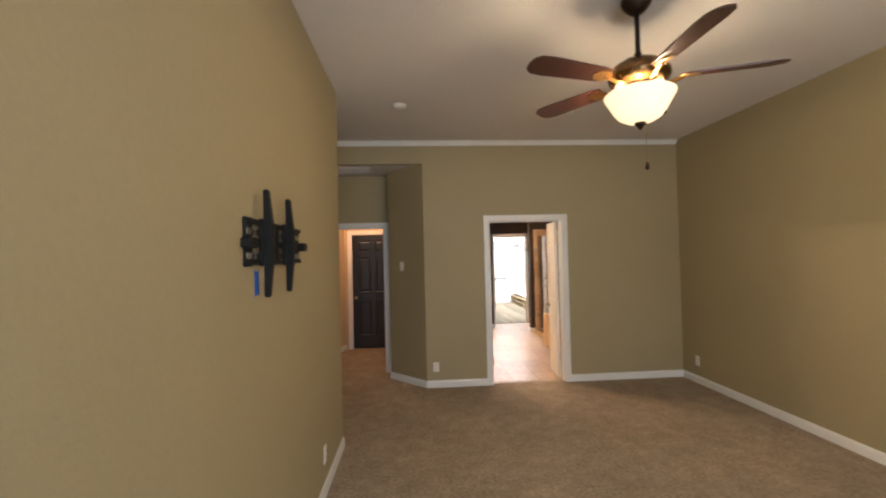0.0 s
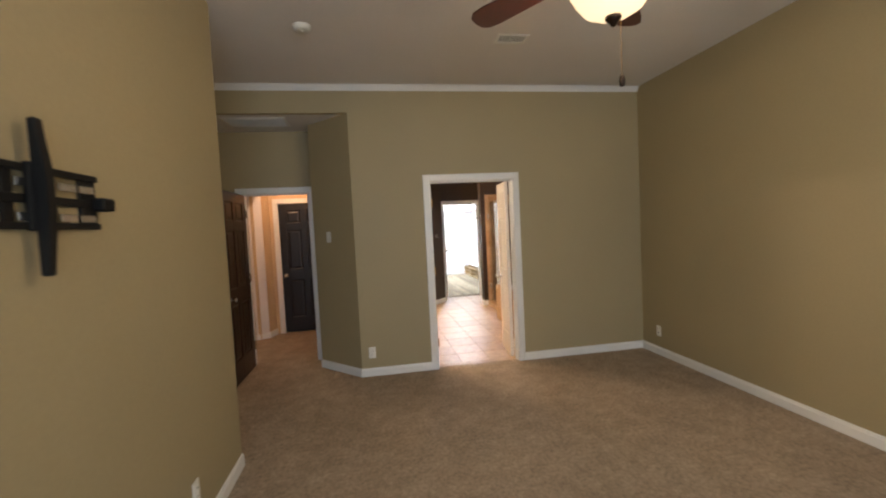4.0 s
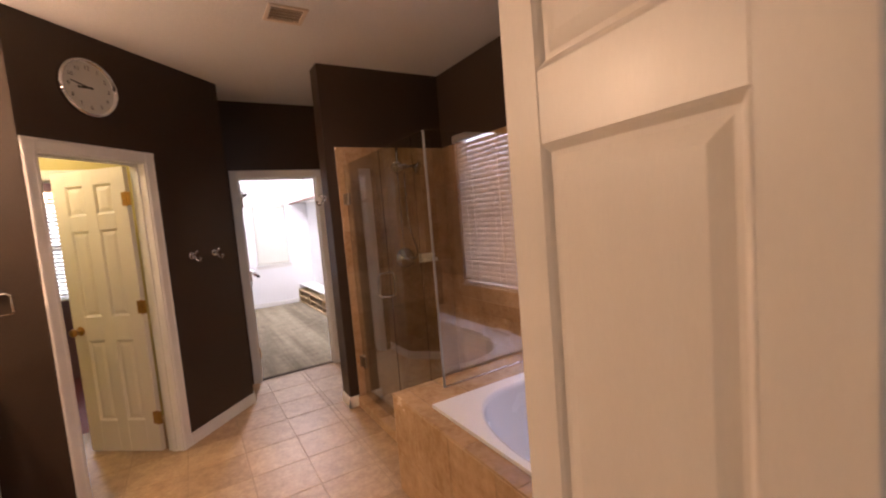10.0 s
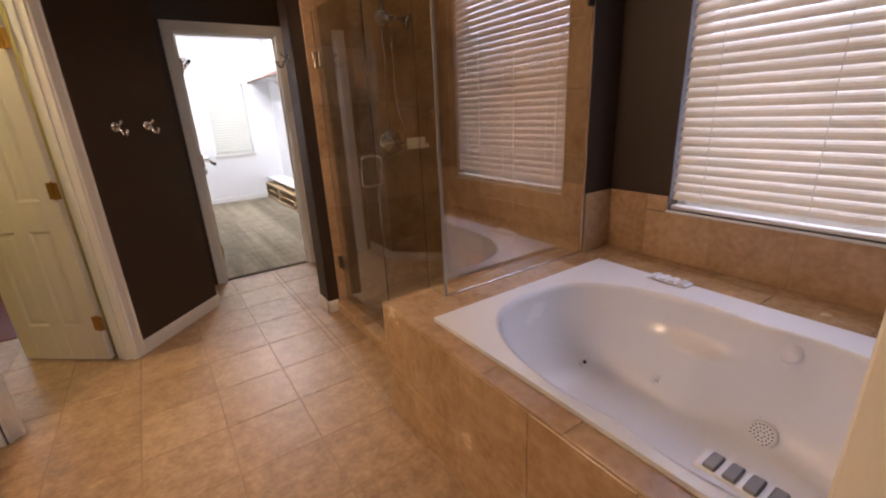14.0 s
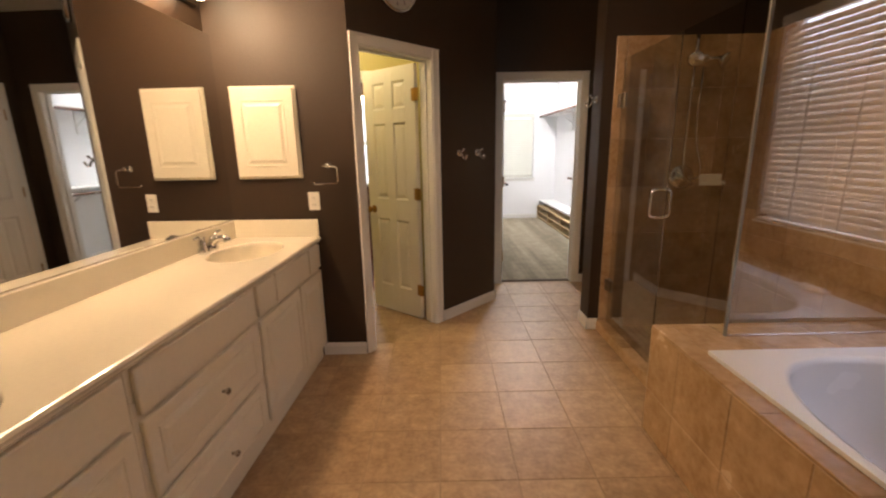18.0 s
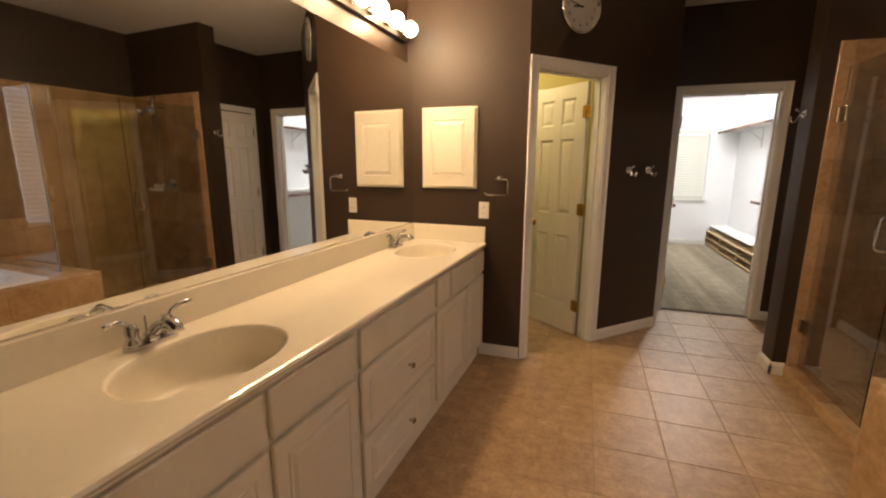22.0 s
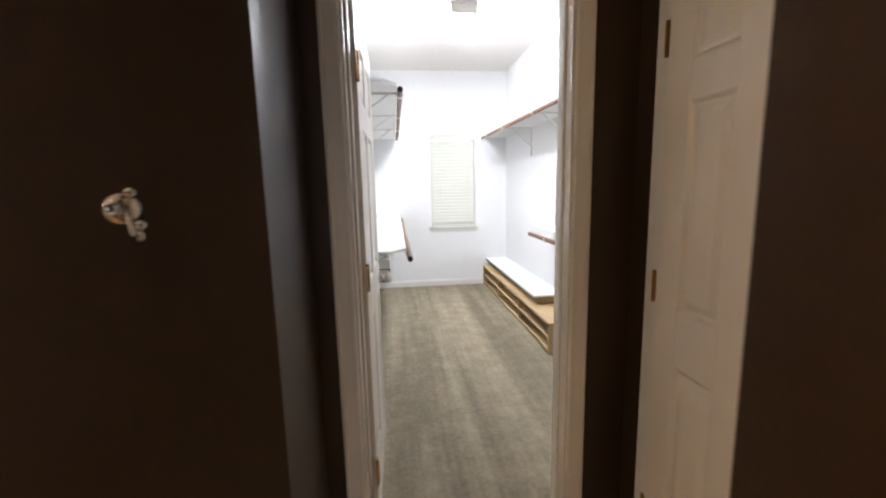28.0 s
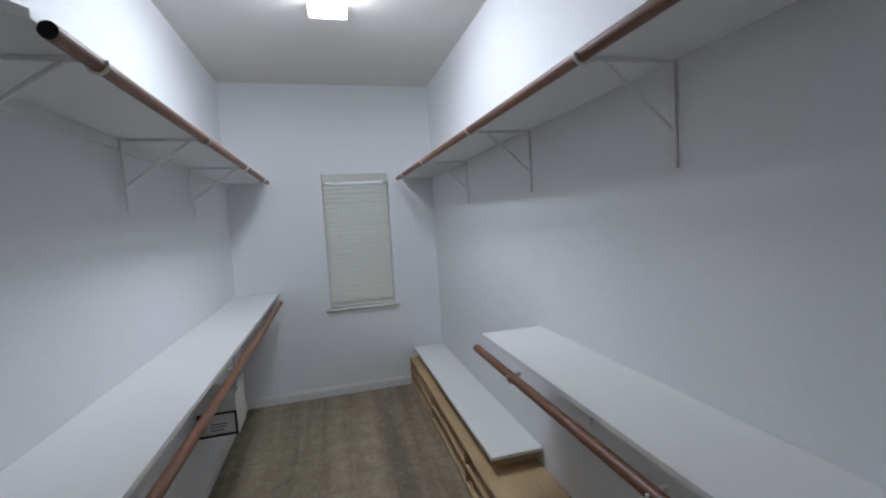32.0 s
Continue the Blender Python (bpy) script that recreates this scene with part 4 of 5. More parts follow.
def vent(name, m, w, d, label, slats=8, material=None, backing=None):
    """A ceiling register, face down."""
    th = thing(name, m, label, "air vent")
    material = material or PLASTIC
    for x0, x1, y0, y1 in ((-w / 2, w / 2, -d / 2, -d / 2 + 0.022), (-w / 2, w / 2, d / 2 - 0.022, d / 2), (-w / 2, -w / 2 + 0.022, -d / 2 + 0.022, d / 2 - 0.022), (w / 2 - 0.022, w / 2, -d / 2 + 0.022, d / 2 - 0.022)):
        part("frame", box(x0, x1, y0, y1, -0.010, 0.0, 0.002), material, th)
    # Flat darker sheet: its colour holds the shade between the slats.
    part("backing", box(-w / 2 + 0.02, w / 2 - 0.02, -d / 2 + 0.02, d / 2 - 0.02, -0.002, 0.0), backing or DARK, th)
    for i in range(slats):
        y = -d / 2 + 0.03 + (d - 0.06) * (i + 0.5) / slats
        s = part("slat", box(-w / 2 + 0.022, w / 2 - 0.022, -0.006, 0.006, -0.001, 0.001), material, th)
        s.matrix_basis = pose(0, y, -0.006, 35)
    return th


vent("ceiling_vent", pose(1.47, 3.87, BED_H), 0.26, 0.16, "white ceiling air register in the bedroom", 6)
vent("return_air_grille", pose(-0.85, 5.34, ALC_H), 0.62, 0.36, "white return air grille on the alcove ceiling", 14)
# Darker beige, the shade behind the bathroom vent slats put into colour.
VENT_BACK = mat("duct_shade_beige", (0.34, 0.26, 0.19), rough=0.7, var=0.08)
BEIGE_VENT = mat("beige_vent_plastic", (0.66, 0.53, 0.41), rough=0.5, var=0.04)
vent("exhaust_vent", pose(1.99, 7.66, BATH_H), 0.22, 0.20, "beige bathroom ceiling vent", 4, BEIGE_VENT, VENT_BACK)
reg = vent("supply_register", pose(1.51, 6.49, BATH_H), 0.30, 0.20, "cream supply register with cells on the bathroom ceiling", 2, BEIGE_VENT, VENT_BACK)
for dx in (-0.064, 0.0, 0.064):
    part("divider", box(dx - 0.006, dx + 0.006, -0.078, 0.078, -0.011, -0.002, 0.001), BEIGE_VENT, reg)
part("divider", box(-0.128, 0.128, -0.006, 0.006, -0.012, -0.002, 0.001), BEIGE_VENT, reg)
sd = thing("smoke_detector", pose(-0.13, 3.76, BED_H), "round white smoke detector on the ceiling", "smoke detector")
part("housing", lathe([(0, -0.035), (0.045, -0.035), (0.058, -0.026), (0.062, -0.008), (0.066, 0.0), (0, 0.0)], 28), PLASTIC, sd, smooth=True)
part("test_button", lathe([(0, -0.039), (0.010, -0.039), (0.011, -0.034), (0, -0.034)], 14), PLASTIC, sd)


# ---------------------------------------------------------------- basins
def basin(bm, x0, x1, y0, y1, z, cx, cy, rx, ry, depth, power=2.0, steps=56, rings=10, lip=0.0, bottom=0.35, waist=0.0, ledge=0.0, slope=0.62):
    """A flat rectangle with a rounded bowl sunk into it."""
    corners = [math.atan2(y - cy, x - cx) for x in (x0, x1) for y in (y0, y1)]
    angles = sorted([2 * math.pi * i / steps - math.pi for i in range(steps)] + corners)
    n = len(angles)
    outer, rim = [], []
    for a in angles:
        c, s = math.cos(a), math.sin(a)
        k = min([((x1 if c > 0 else x0) - cx) / c if abs(c) > 1e-9 else 1e9, ((y1 if s > 0 else y0) - cy) / s if abs(s) > 1e-9 else 1e9])
        outer.append(bm.verts.new((cx + c * k, cy + s * k, z)))
        r = (abs(c / rx) ** power + abs(s / ry) ** power) ** (-1 / power)
        r *= 1 - waist * math.exp(-(min(abs(a), math.pi - abs(a)) / 0.25) ** 2)
        rim.append((c * r, s * r, 1 - ledge * math.exp(-((a - 0.45) / 0.3) ** 2)))
    prev = outer
    shape = [(1.03, 0.0), (1.0, 0.004)] + [(bottom + (1 - bottom) * math.cos(j / rings * math.pi / 2) ** slope, depth * math.sin(j / rings * math.pi / 2)) for j in range(1, rings + 1)]
    for k, d in shape:
        ring = [bm.verts.new((cx + x * k * (g if d > 0.16 else 1), cy + y * k * (g if d > 0.16 else 1), z - d)) for x, y, g in rim]
        for i in range(n):
            bm.faces.new((prev[i], prev[(i + 1) % n], ring[(i + 1) % n], ring[i]))
        prev = ring
    bm.faces.new(prev)
    return bm


# ---------------------------------------------------------------- vanity
CZ = 0.852
VR = pose(-0.165, 8.02, 0, 0, 0, -2.6) @ pose(0.20, -8.02, 0)
VX0, VX1 = -0.198, 0.402
top = bmesh.new()
for cx, cy, y0, y1 in ((0.150, 5.975, 5.47, 6.40), (0.108, 7.620, 7.28, 8.015)):
    basin(top, VX0, VX1 - 0.012, y0, y1, CZ, cx, cy, 0.178, 0.242, 0.145, power=2.15, bottom=0.34, slope=0.26)
own = bmesh.new()
v = [own.verts.new(c) for c in ((VX0, 6.40, CZ), (VX1 - 0.012, 6.40, CZ), (VX1 - 0.012, 7.28, CZ), (VX0, 7.28, CZ))]
own.faces.new(v)
merge(top, own)
ct = thing("vanity_countertop", VR, "cream cultured marble counter with two oval bowls", "countertop")
part("slab", top, COUNTER, ct, smooth=False)
for p in ct.children[0].data.polygons:
    p.use_smooth = abs(p.normal.z) < 0.999
own = bmesh.new()
prof = [(VX1 - 0.0125, CZ), (VX1 - 0.004, CZ - 0.003), (VX1, CZ - 0.012), (VX1 - 0.004, CZ - 0.021), (VX1 - 0.010, CZ - 0.024), (VX1 - 0.010, CZ - 0.030), (VX1 - 0.014, CZ - 0.036), (0.33, CZ - 0.036), (0.33, CZ - 0.002)]
lo = [own.verts.new((x, 5.47, z)) for x, z in prof]
hi = [own.verts.new((x, 8.015, z)) for x, z in prof]
for i in range(len(prof)):
    own.faces.new((lo[i], lo[(i + 1) % len(prof)], hi[(i + 1) % len(prof)], hi[i]))
own.faces.new(lo)
own.faces.new(hi[::-1])
part("moulded_edge", own, COUNTER, ct)
MR = pose(-0.138, 8.02, 0, 0, 0, -1.9) @ pose(0.20, -8.02, 0)
bs = part("backsplash", box(-0.23, -0.178, 5.47, 8.012, CZ - 0.002, 0.967, 0.003), COUNTER, ct)
bs.matrix_basis = VR.inverted() @ MR
part("side_splash", box(-0.178, 0.392, 7.996, 8.017, CZ - 0.002, 0.967, 0.003), COUNTER, ct)
for cx, cy in ((0.150, 5.975), (0.108, 7.620)):
    part("drain", lathe([(0, 0.004), (0.012, 0.005), (0.021, 0.003), (0.023, 0.0), (0, 0.0)], 20, m=pose(cx, cy, CZ - 0.1445)), CHROME, ct, "chrome sink drain", True)


def raised_front(th, y0, y1, z0, z1, fx, raised=True, name="door"):
    """A cabinet front facing +x."""
    bm = box(fx, fx + 0.018, y0, y1, z0, z1, 0.004)
    p = part(name, bm, CABINET, th)
    if raised:
        d, e = 0.055, 0.075
        own = bmesh.new()
        loops = []
        for x, k in ((fx + 0.017, d - 0.008), (fx + 0.0215, d - 0.007), (fx + 0.023, d - 0.004), (fx + 0.0215, d - 0.001), (fx + 0.017, d)):
            loops.append([own.verts.new((x, a, c)) for a, c in ((y0 + k, z0 + k), (y1 - k, z0 + k), (y1 - k, z1 - k), (y0 + k, z1 - k))])
        for la, lb in zip(loops, loops[1:] + loops[:1]):
            for i in range(4):
                own.faces.new((la[i], la[(i + 1) % 4], lb[(i + 1) % 4], lb[i]))
        part("moulding", own, CABINET, p)
        o2 = bmesh.new()
        lo = [o2.verts.new((fx + 0.0175, a, c)) for a, c in ((y0 + d + 0.008, z0 + d + 0.008), (y1 - d - 0.008, z0 + d + 0.008), (y1 - d - 0.008, z1 - d - 0.008), (y0 + d + 0.008, z1 - d - 0.008))]
        hi = [o2.verts.new((fx + 0.025, a, c)) for a, c in ((y0 + e, z0 + e), (y1 - e, z0 + e), (y1 - e, z1 - e), (y0 + e, z1 - e))]
        for i in range(4):
            o2.faces.new((lo[i], lo[(i + 1) % 4], hi[(i + 1) % 4], hi[i]))
        o2.faces.new(hi)
        part("raised_panel", o2, CABINET, p)
    return p


def cabinet_body(name, y0, y1, label):
    th = thing(name, VR, label, "vanity cabinet", "vanity cabinets")
    bm = bmesh.new()
    box(-0.19, 0.35, y0 + 0.001, y1 - 0.001, 0.0, 0.10, 0, bm)
    box(-0.19, 0.372, y0 + 0.001, y1 - 0.001, 0.10, 0.70, 0.002, bm)
    box(0.34, 0.372, y0 + 0.001, y1 - 0.001, 0.70, CZ - 0.036, 0.002, bm)
    part("body", bm, CABINET, th)
    return th


def small_knob(th, y, z, fx):
    k = part("knob", lathe([(0, 0), (0.007, 0), (0.006, 0.010), (0.012, 0.016), (0.014, 0.022), (0.009, 0.028), (0, 0.029)], 16, m=pose(0, 0, 0, 0, 90, 0)), NICKEL, th, "small nickel knob", True)
    k.matrix_basis = pose(fx, y, z)
    return k


FX = 0.373
s1 = cabinet_body("sink_cabinet", 5.47, 6.375, "cream painted sink cabinet with raised-panel doors")
raised_front(s1, 5.50, 5.935, 0.655, 0.805, FX, False, "drawer_front")
raised_front(s1, 5.955, 6.355, 0.655, 0.805, FX, False, "drawer_front")
raised_front(s1, 5.50, 5.935, 0.115, 0.635, FX)
raised_front(s1, 5.955, 6.355, 0.115, 0.635, FX)
s2 = cabinet_body("drawer_cabinet", 6.375, 7.11, "cream painted cabinet with three drawers")
raised_front(s2, 6.395, 7.09, 0.655, 0.805, FX, False, "drawer_front")
for z0, z1 in ((0.375, 0.635), (0.105, 0.355)):
    d = raised_front(s2, 6.395, 7.09, z0, z1, FX, True, "drawer_front")
    small_knob(d, 6.765, (z0 + z1) / 2, FX + 0.0255)
s3 = cabinet_body("sink_cabinet", 7.11, 8.012, "cream painted sink cabinet beside the end wall")
raised_front(s3, 7.13, 7.315, 0.655, 0.805, FX, False, "drawer_front")
raised_front(s3, 7.335, 7.79, 0.655, 0.805, FX, False, "drawer_front")
raised_front(s3, 7.81, 7.995, 0.655, 0.805, FX, False, "drawer_front")
raised_front(s3, 7.13, 7.61, 0.115, 0.635, FX)
raised_front(s3, 7.63, 7.995, 0.115, 0.635, FX)


def faucet(m):
    th = thing("sink_faucet", m, "chrome two-handle faucet on the vanity counter", "faucet", "vanity faucets")
    own = bmesh.new()
    prism([(0.028 * math.cos(a), (0.052 if math.sin(a) > 0 else -0.052) + 0.028 * math.sin(a)) for a in [2 * math.pi * i / 24 for i in range(24)]], 0.0, 0.012, own)
    lathe([(0.026, 0.0), (0.026, 0.02), (0.021, 0.034), (0.012, 0.042), (0.004, 0.044)], 18, own)
    part("base", own, CHROME, th, smooth=False)
    part("spout", tube([(0.0, 0, 0.022), (0.030, 0, 0.050), (0.068, 0, 0.074), (0.100, 0, 0.078), (0.118, 0, 0.066), (0.122, 0, 0.054)], 0.019, 14), CHROME, th, smooth=True)
    part("lift_rod", tube([(-0.018, 0, 0.01), (-0.018, 0, 0.085)], 0.003, 8), CHROME, th)
    for sy in (-1, 1):
        own = bmesh.new()
        lathe([(0.0, 0.0), (0.024, 0.0), (0.024, 0.012), (0.017, 0.030), (0.020, 0.052), (0.014, 0.066), (0.0, 0.070)], 18, own)
        tube([(0, 0, 0.055), (0.006, sy * 0.018, 0.078), (0.010, sy * 0.042, 0.090), (0.012, sy * 0.066, 0.090), (0.012, sy * 0.078, 0.086)], 0.0078, 10, own)
        k = part("lever", own, CHROME, th, smooth=True)
        k.matrix_basis = pose(0, sy * 0.053, 0.008)
    return th


f1 = faucet(VR @ pose(-0.080, 5.975, CZ))
copy_thing(f1, VR @ pose(-0.112, 7.620, CZ))

mr = thing("vanity_mirror", MR, "large frameless mirror above the vanity", "mirror")
part("mirror_glass", box(-0.1995, -0.193, 5.50, 8.016, 0.970, 2.075), MIRROR, mr)
part("bottom_channel", box(-0.1995, -0.191, 5.50, 8.016, 0.968, 0.972, 0.0008), NICKEL, mr)

# vanity light bar
lb = thing("vanity_light_bar", VR @ pose(-0.20, 7.38, 2.255), "dark metal light bar with round bulbs, lit", "light bar")
part("backplate", box(0.0, 0.028, -0.58, 0.575, -0.052, 0.052, 0.006), BRONZE, lb)
for i in range(6):
    y = -0.475 + 0.19 * i
    part("socket", lathe([(0, 0), (0.026, 0), (0.028, 0.012), (0.020, 0.030), (0, 0.030)], 16, m=pose(0.028, y, 0, 0, 90, 0)), CHROME, lb)
    g = part("globe_bulb", lathe([(0.048 * math.sin(math.pi * k / 14), -0.048 * math.cos(math.pi * k / 14)) for k in range(15)], 20, m=pose(0.10, y, 0)), BULB, lb, "lit round bulb", True)
    g.visible_shadow = False
for i, y in enumerate((6.94, 7.25, 7.56)):
    bulb_light("vanity_bulb", (-0.10, y, 2.265), 36, (1.0, 0.68, 0.41), 0.07)

# medicine cabinet
mc = thing("medicine_cabinet", pose(-0.053, 8.02, 1.227), "cream recessed medicine cabinet with a raised-panel door", "medicine cabinet")
part("frame", box(0.0, 0.403, -0.018, 0.0, 0.0, 0.556, 0.004), CABINET, mc)
own = box(0.012, 0.391, -0.036, -0.017, 0.012, 0.544, 0.005)
dr = part("door", own, CABINET, mc)
own = bmesh.new()
for a0, a1, c0, c1 in ((0.068, 0.335, 0.078, 0.086), (0.068, 0.335, 0.466, 0.474), (0.068, 0.076, 0.086, 0.466), (0.327, 0.335, 0.086, 0.466)):
    box(a0, a1, -0.041, -0.035, c0, c1, 0.002, own)
lo = [own.verts.new((a, -0.0355, c)) for a, c in ((0.086, 0.098), (0.317, 0.098), (0.317, 0.454), (0.086, 0.454))]
hi = [own.verts.new((a, -0.044, c)) for a, c in ((0.104, 0.116), (0.299, 0.116), (0.299, 0.436), (0.104, 0.436))]
for i in range(4):
    own.faces.new((lo[i], lo[(i + 1) % 4], hi[(i + 1) % 4], hi[i]))
own.faces.new(hi)
part("raised_panel", own, CABINET, dr)

# towel ring, hooks
tr = thing("towel_ring", pose(0.515, 8.02, 1.302), "chrome open towel ring on the dark wall", "towel ring")
part("mount", lathe([(0, 0), (0.024, 0), (0.024, 0.008), (0.012, 0.014), (0.011, 0.042), (0.015, 0.050), (0, 0.052)], 18, m=pose(0, 0, 0, 90)), CHROME, tr, smooth=True)
part("ring", tube([(-0.03, -0.045, -0.005), (0.045, -0.045, -0.005), (0.060, -0.045, -0.015), (0.062, -0.045, -0.10), (0.055, -0.045, -0.112), (-0.085, -0.045, -0.112), (-0.098, -0.045, -0.100)], 0.005, 8), CHROME, tr, smooth=True)


def robe_hook(m):
    th = thing("robe_hook", m, "chrome double robe hook on the dark wall", "robe hook", "robe hooks")
    part("rosette", lathe([(0, 0), (0.028, 0), (0.029, 0.006), (0.021, 0.013), (0, 0.014)], 20, m=pose(0, 0, 0, 90)), CHROME, th, smooth=True)
    own = bmesh.new()
    tube([(0, -0.008, 0.0), (0, -0.024, -0.004), (0, -0.036, -0.020), (0, -0.044, -0.044), (0, -0.058, -0.052), (0, -0.070, -0.044), (0, -0.074, -0.030)], 0.0068, 8, own)
    tube([(0, -0.010, 0.004), (0, -0.030, 0.010), (0, -0.044, 0.022)], 0.006, 8, own)
    for ky, kz in ((-0.075, -0.024), (-0.047, 0.026)):
        lathe([(0.010 * math.sin(math.pi * k / 8), -0.010 * math.cos(math.pi * k / 8)) for k in range(9)], 10, own, pose(0, ky, kz))
    part("hook", own, CHROME, th, smooth=True)
    return th


dg = along(DIAG_A, DIAG_B)
h1 = robe_hook(dg @ pose(0.990, 0, 1.358))
copy_thing(h1, dg @ pose(1.214, 0, 1.358))
copy_thing(h1, along(LIN_B, WING_F) @ pose(0.09, 0, 1.712))

# wall clock
ck = thing("wall_clock", dg @ pose(0.392, 0, 2.42), "round wall clock with a silver rim and white dial", "clock")
part("rim", lathe([(0.0, 0.0), (0.166, 0.0), (0.168, 0.022), (0.160, 0.036), (0.150, 0.030), (0.148, 0.016), (0.0, 0.016)], 48, m=pose(0, 0, 0, 90)), CHROME, ck, "silver rim", True)
part("dial", lathe([(0, 0.0165), (0.147, 0.0165), (0.147, 0.018), (0, 0.018)], 48, m=pose(0, 0, 0, 90)), mat("white_dial", (0.58, 0.57, 0.54), rough=0.4, var=0.02), ck, "white dial")
INK = mat("dark_ink", (0.03, 0.03, 0.03), rough=0.6)
for i in range(1, 13):
    a = radians(30 * i)
    cu = bpy.data.curves.new("numeral", "FONT")
    cu.body, cu.size, cu.align_x, cu.align_y, cu.extrude = str(i), 0.034, "CENTER", "CENTER", 0.0005
    cu.materials.append(INK)
    n = new("numeral", cu)
    n.parent = ck
    n.matrix_basis = pose(0.115 * math.sin(a), -0.019, 0.115 * math.cos(a), 90)
for nm, ang, ln, wd in (("hour_pointer", 264, 0.070, 0.006), ("minute_pointer", 282, 0.105, 0.004)):
    k = part(nm, box(-wd, wd, -0.0015, 0.0015, -0.02, ln, 0.0006), INK, ck)
    k.matrix_basis = pose(0, -0.021, 0) @ Matrix.Rotation(radians(ang), 4, "Y")

# recessed ceiling lamp
rl = thing("recessed_light", pose(1.945, 7.04, BATH_H), "lit recessed ceiling light with a white ring", "recessed light")
part("trim_ring", lathe([(0.075, -0.001), (0.100, -0.001), (0.102, -0.008), (0.082, -0.012), (0.075, -0.006)], 32, caps=False), PLASTIC, rl, smooth=True)
part("lens", lathe([(0, -0.004), (0.076, -0.004), (0.076, -0.001), (0, -0.001)], 32), CAN, rl)

# ---------------------------------------------------------------- tub
TX0, TX1, TY0, TY1 = 2.308, 3.372, 5.300, 6.872
tb = thing("bathtub", pose(0, 0, 0), "white acrylic jetted tub set in a tiled deck", "bathtub")
own = bmesh.new()
basin(own, TX0, TX1, TY0, TY1, 0.566, 2.785, 6.08, 0.44, 0.712, 0.43, power=2.6, steps=120, rings=22, bottom=0.62, waist=0.05, ledge=0.17)
sh = part("shell", own, TUB, tb)
for p in sh.data.polygons:
    p.use_smooth = abs(p.normal.z) < 0.995
for x0, x1, y0, y1 in ((TX0, TX1, TY0, TY0 + 0.012), (TX0, TX1, TY1 - 0.012, TY1), (TX0, TX0 + 0.012, TY0 + 0.012, TY1 - 0.012), (TX1 - 0.012, TX1, TY0 + 0.012, TY1 - 0.012)):
    part("rim_edge", box(x0, x1, y0, y1, 0.540, 0.5655), TUB, tb)
for x, y, z, dx, dy in ((2.992, 6.650, 0.196, -0.3, -1.0), (3.125, 6.355, 0.190, -1.0, -0.4), (2.52, 6.42, 0.20, 1.0, -0.2)):
    j = part("jet", lathe([(0, 0.0), (0.030, 0.0), (0.032, 0.006), (0.022, 0.012), (0.012, 0.010), (0.009, 0.004), (0, 0.004)], 20), TUB, tb, "white water jet", True)
    j.matrix_basis = look((x, y, z), (x - dx, y - dy, z - 0.1))
    j2 = part("nozzle", lathe([(0, 0.004), (0.008, 0.004), (0.008, 0.013), (0, 0.013)], 12), DARK, j)
st = part("suction_cover", lathe([(0, 0.0), (0.048, 0.0), (0.050, 0.008), (0.040, 0.014), (0, 0.015)], 28), TUB, tb, "round white suction grille", True)
st.matrix_basis = look((3.145, 5.968, 0.168), (4.0, 5.80, -0.25))
for r in range(3):
    for i in range(6 + 6 * r):
        a = 2 * math.pi * i / (6 + 6 * r)
        # Raised near-black discs; the darkness of the holes is only their colour.
        part("hole", lathe([(0, 0.0145), (0.003, 0.0145), (0.003, 0.0155), (0, 0.0155)], 6, m=pose((0.012 + 0.012 * r) * math.cos(a), (0.012 + 0.012 * r) * math.sin(a), 0)), DARK, st)
ov = part("overflow_cover", lathe([(0, 0.0), (0.040, 0.0), (0.042, 0.008), (0.036, 0.016), (0, 0.018)], 28), TUB, tb, "round white overflow cover", True)
ov.matrix_basis = look((3.224, 5.965, 0.49), (4.2, 5.75, 0.3))
BUTTON_GREY = mat("grey_rubber_buttons", (0.22, 0.21, 0.22), rough=0.5, var=0.05)
for x, y, sgn in ((3.335, 6.47, -1), (2.395, 5.80, 1)):
    g = part("control_panel", box(x - 0.035, x + 0.035, y - 0.09, y + 0.09, 0.571, 0.580, 0.004), TUB, tb, "white control panel on the rim")
    for i in range(4):
        part("button", box(x - 0.030 + 0.0, x + 0.030, y - 0.075 + 0.04 * i, y - 0.048 + 0.04 * i, 0.578, 0.588, 0.004), TUB if sgn < 0 else BUTTON_GREY, g)


# ---------------------------------------------------------------- tiles
tile_cache = {}


def tile_piece(w, h, t, material, parent, m, bev=0.0025):
    key = (round(w, 3), round(h, 3), t, material.name)
    if key not in tile_cache:
        own = box(0, w, -t, 0, 0, h, bev)
        me = bpy.data.meshes.new("tile")
        bmesh.ops.recalc_face_normals(own, faces=own.faces)
        own.to_mesh(me)
        own.free()
        me.materials.append(material)
        tile_cache[key] = me
    ob = new("tile", tile_cache[key])
    ob.parent = parent
    ob.matrix_basis = m
    return ob


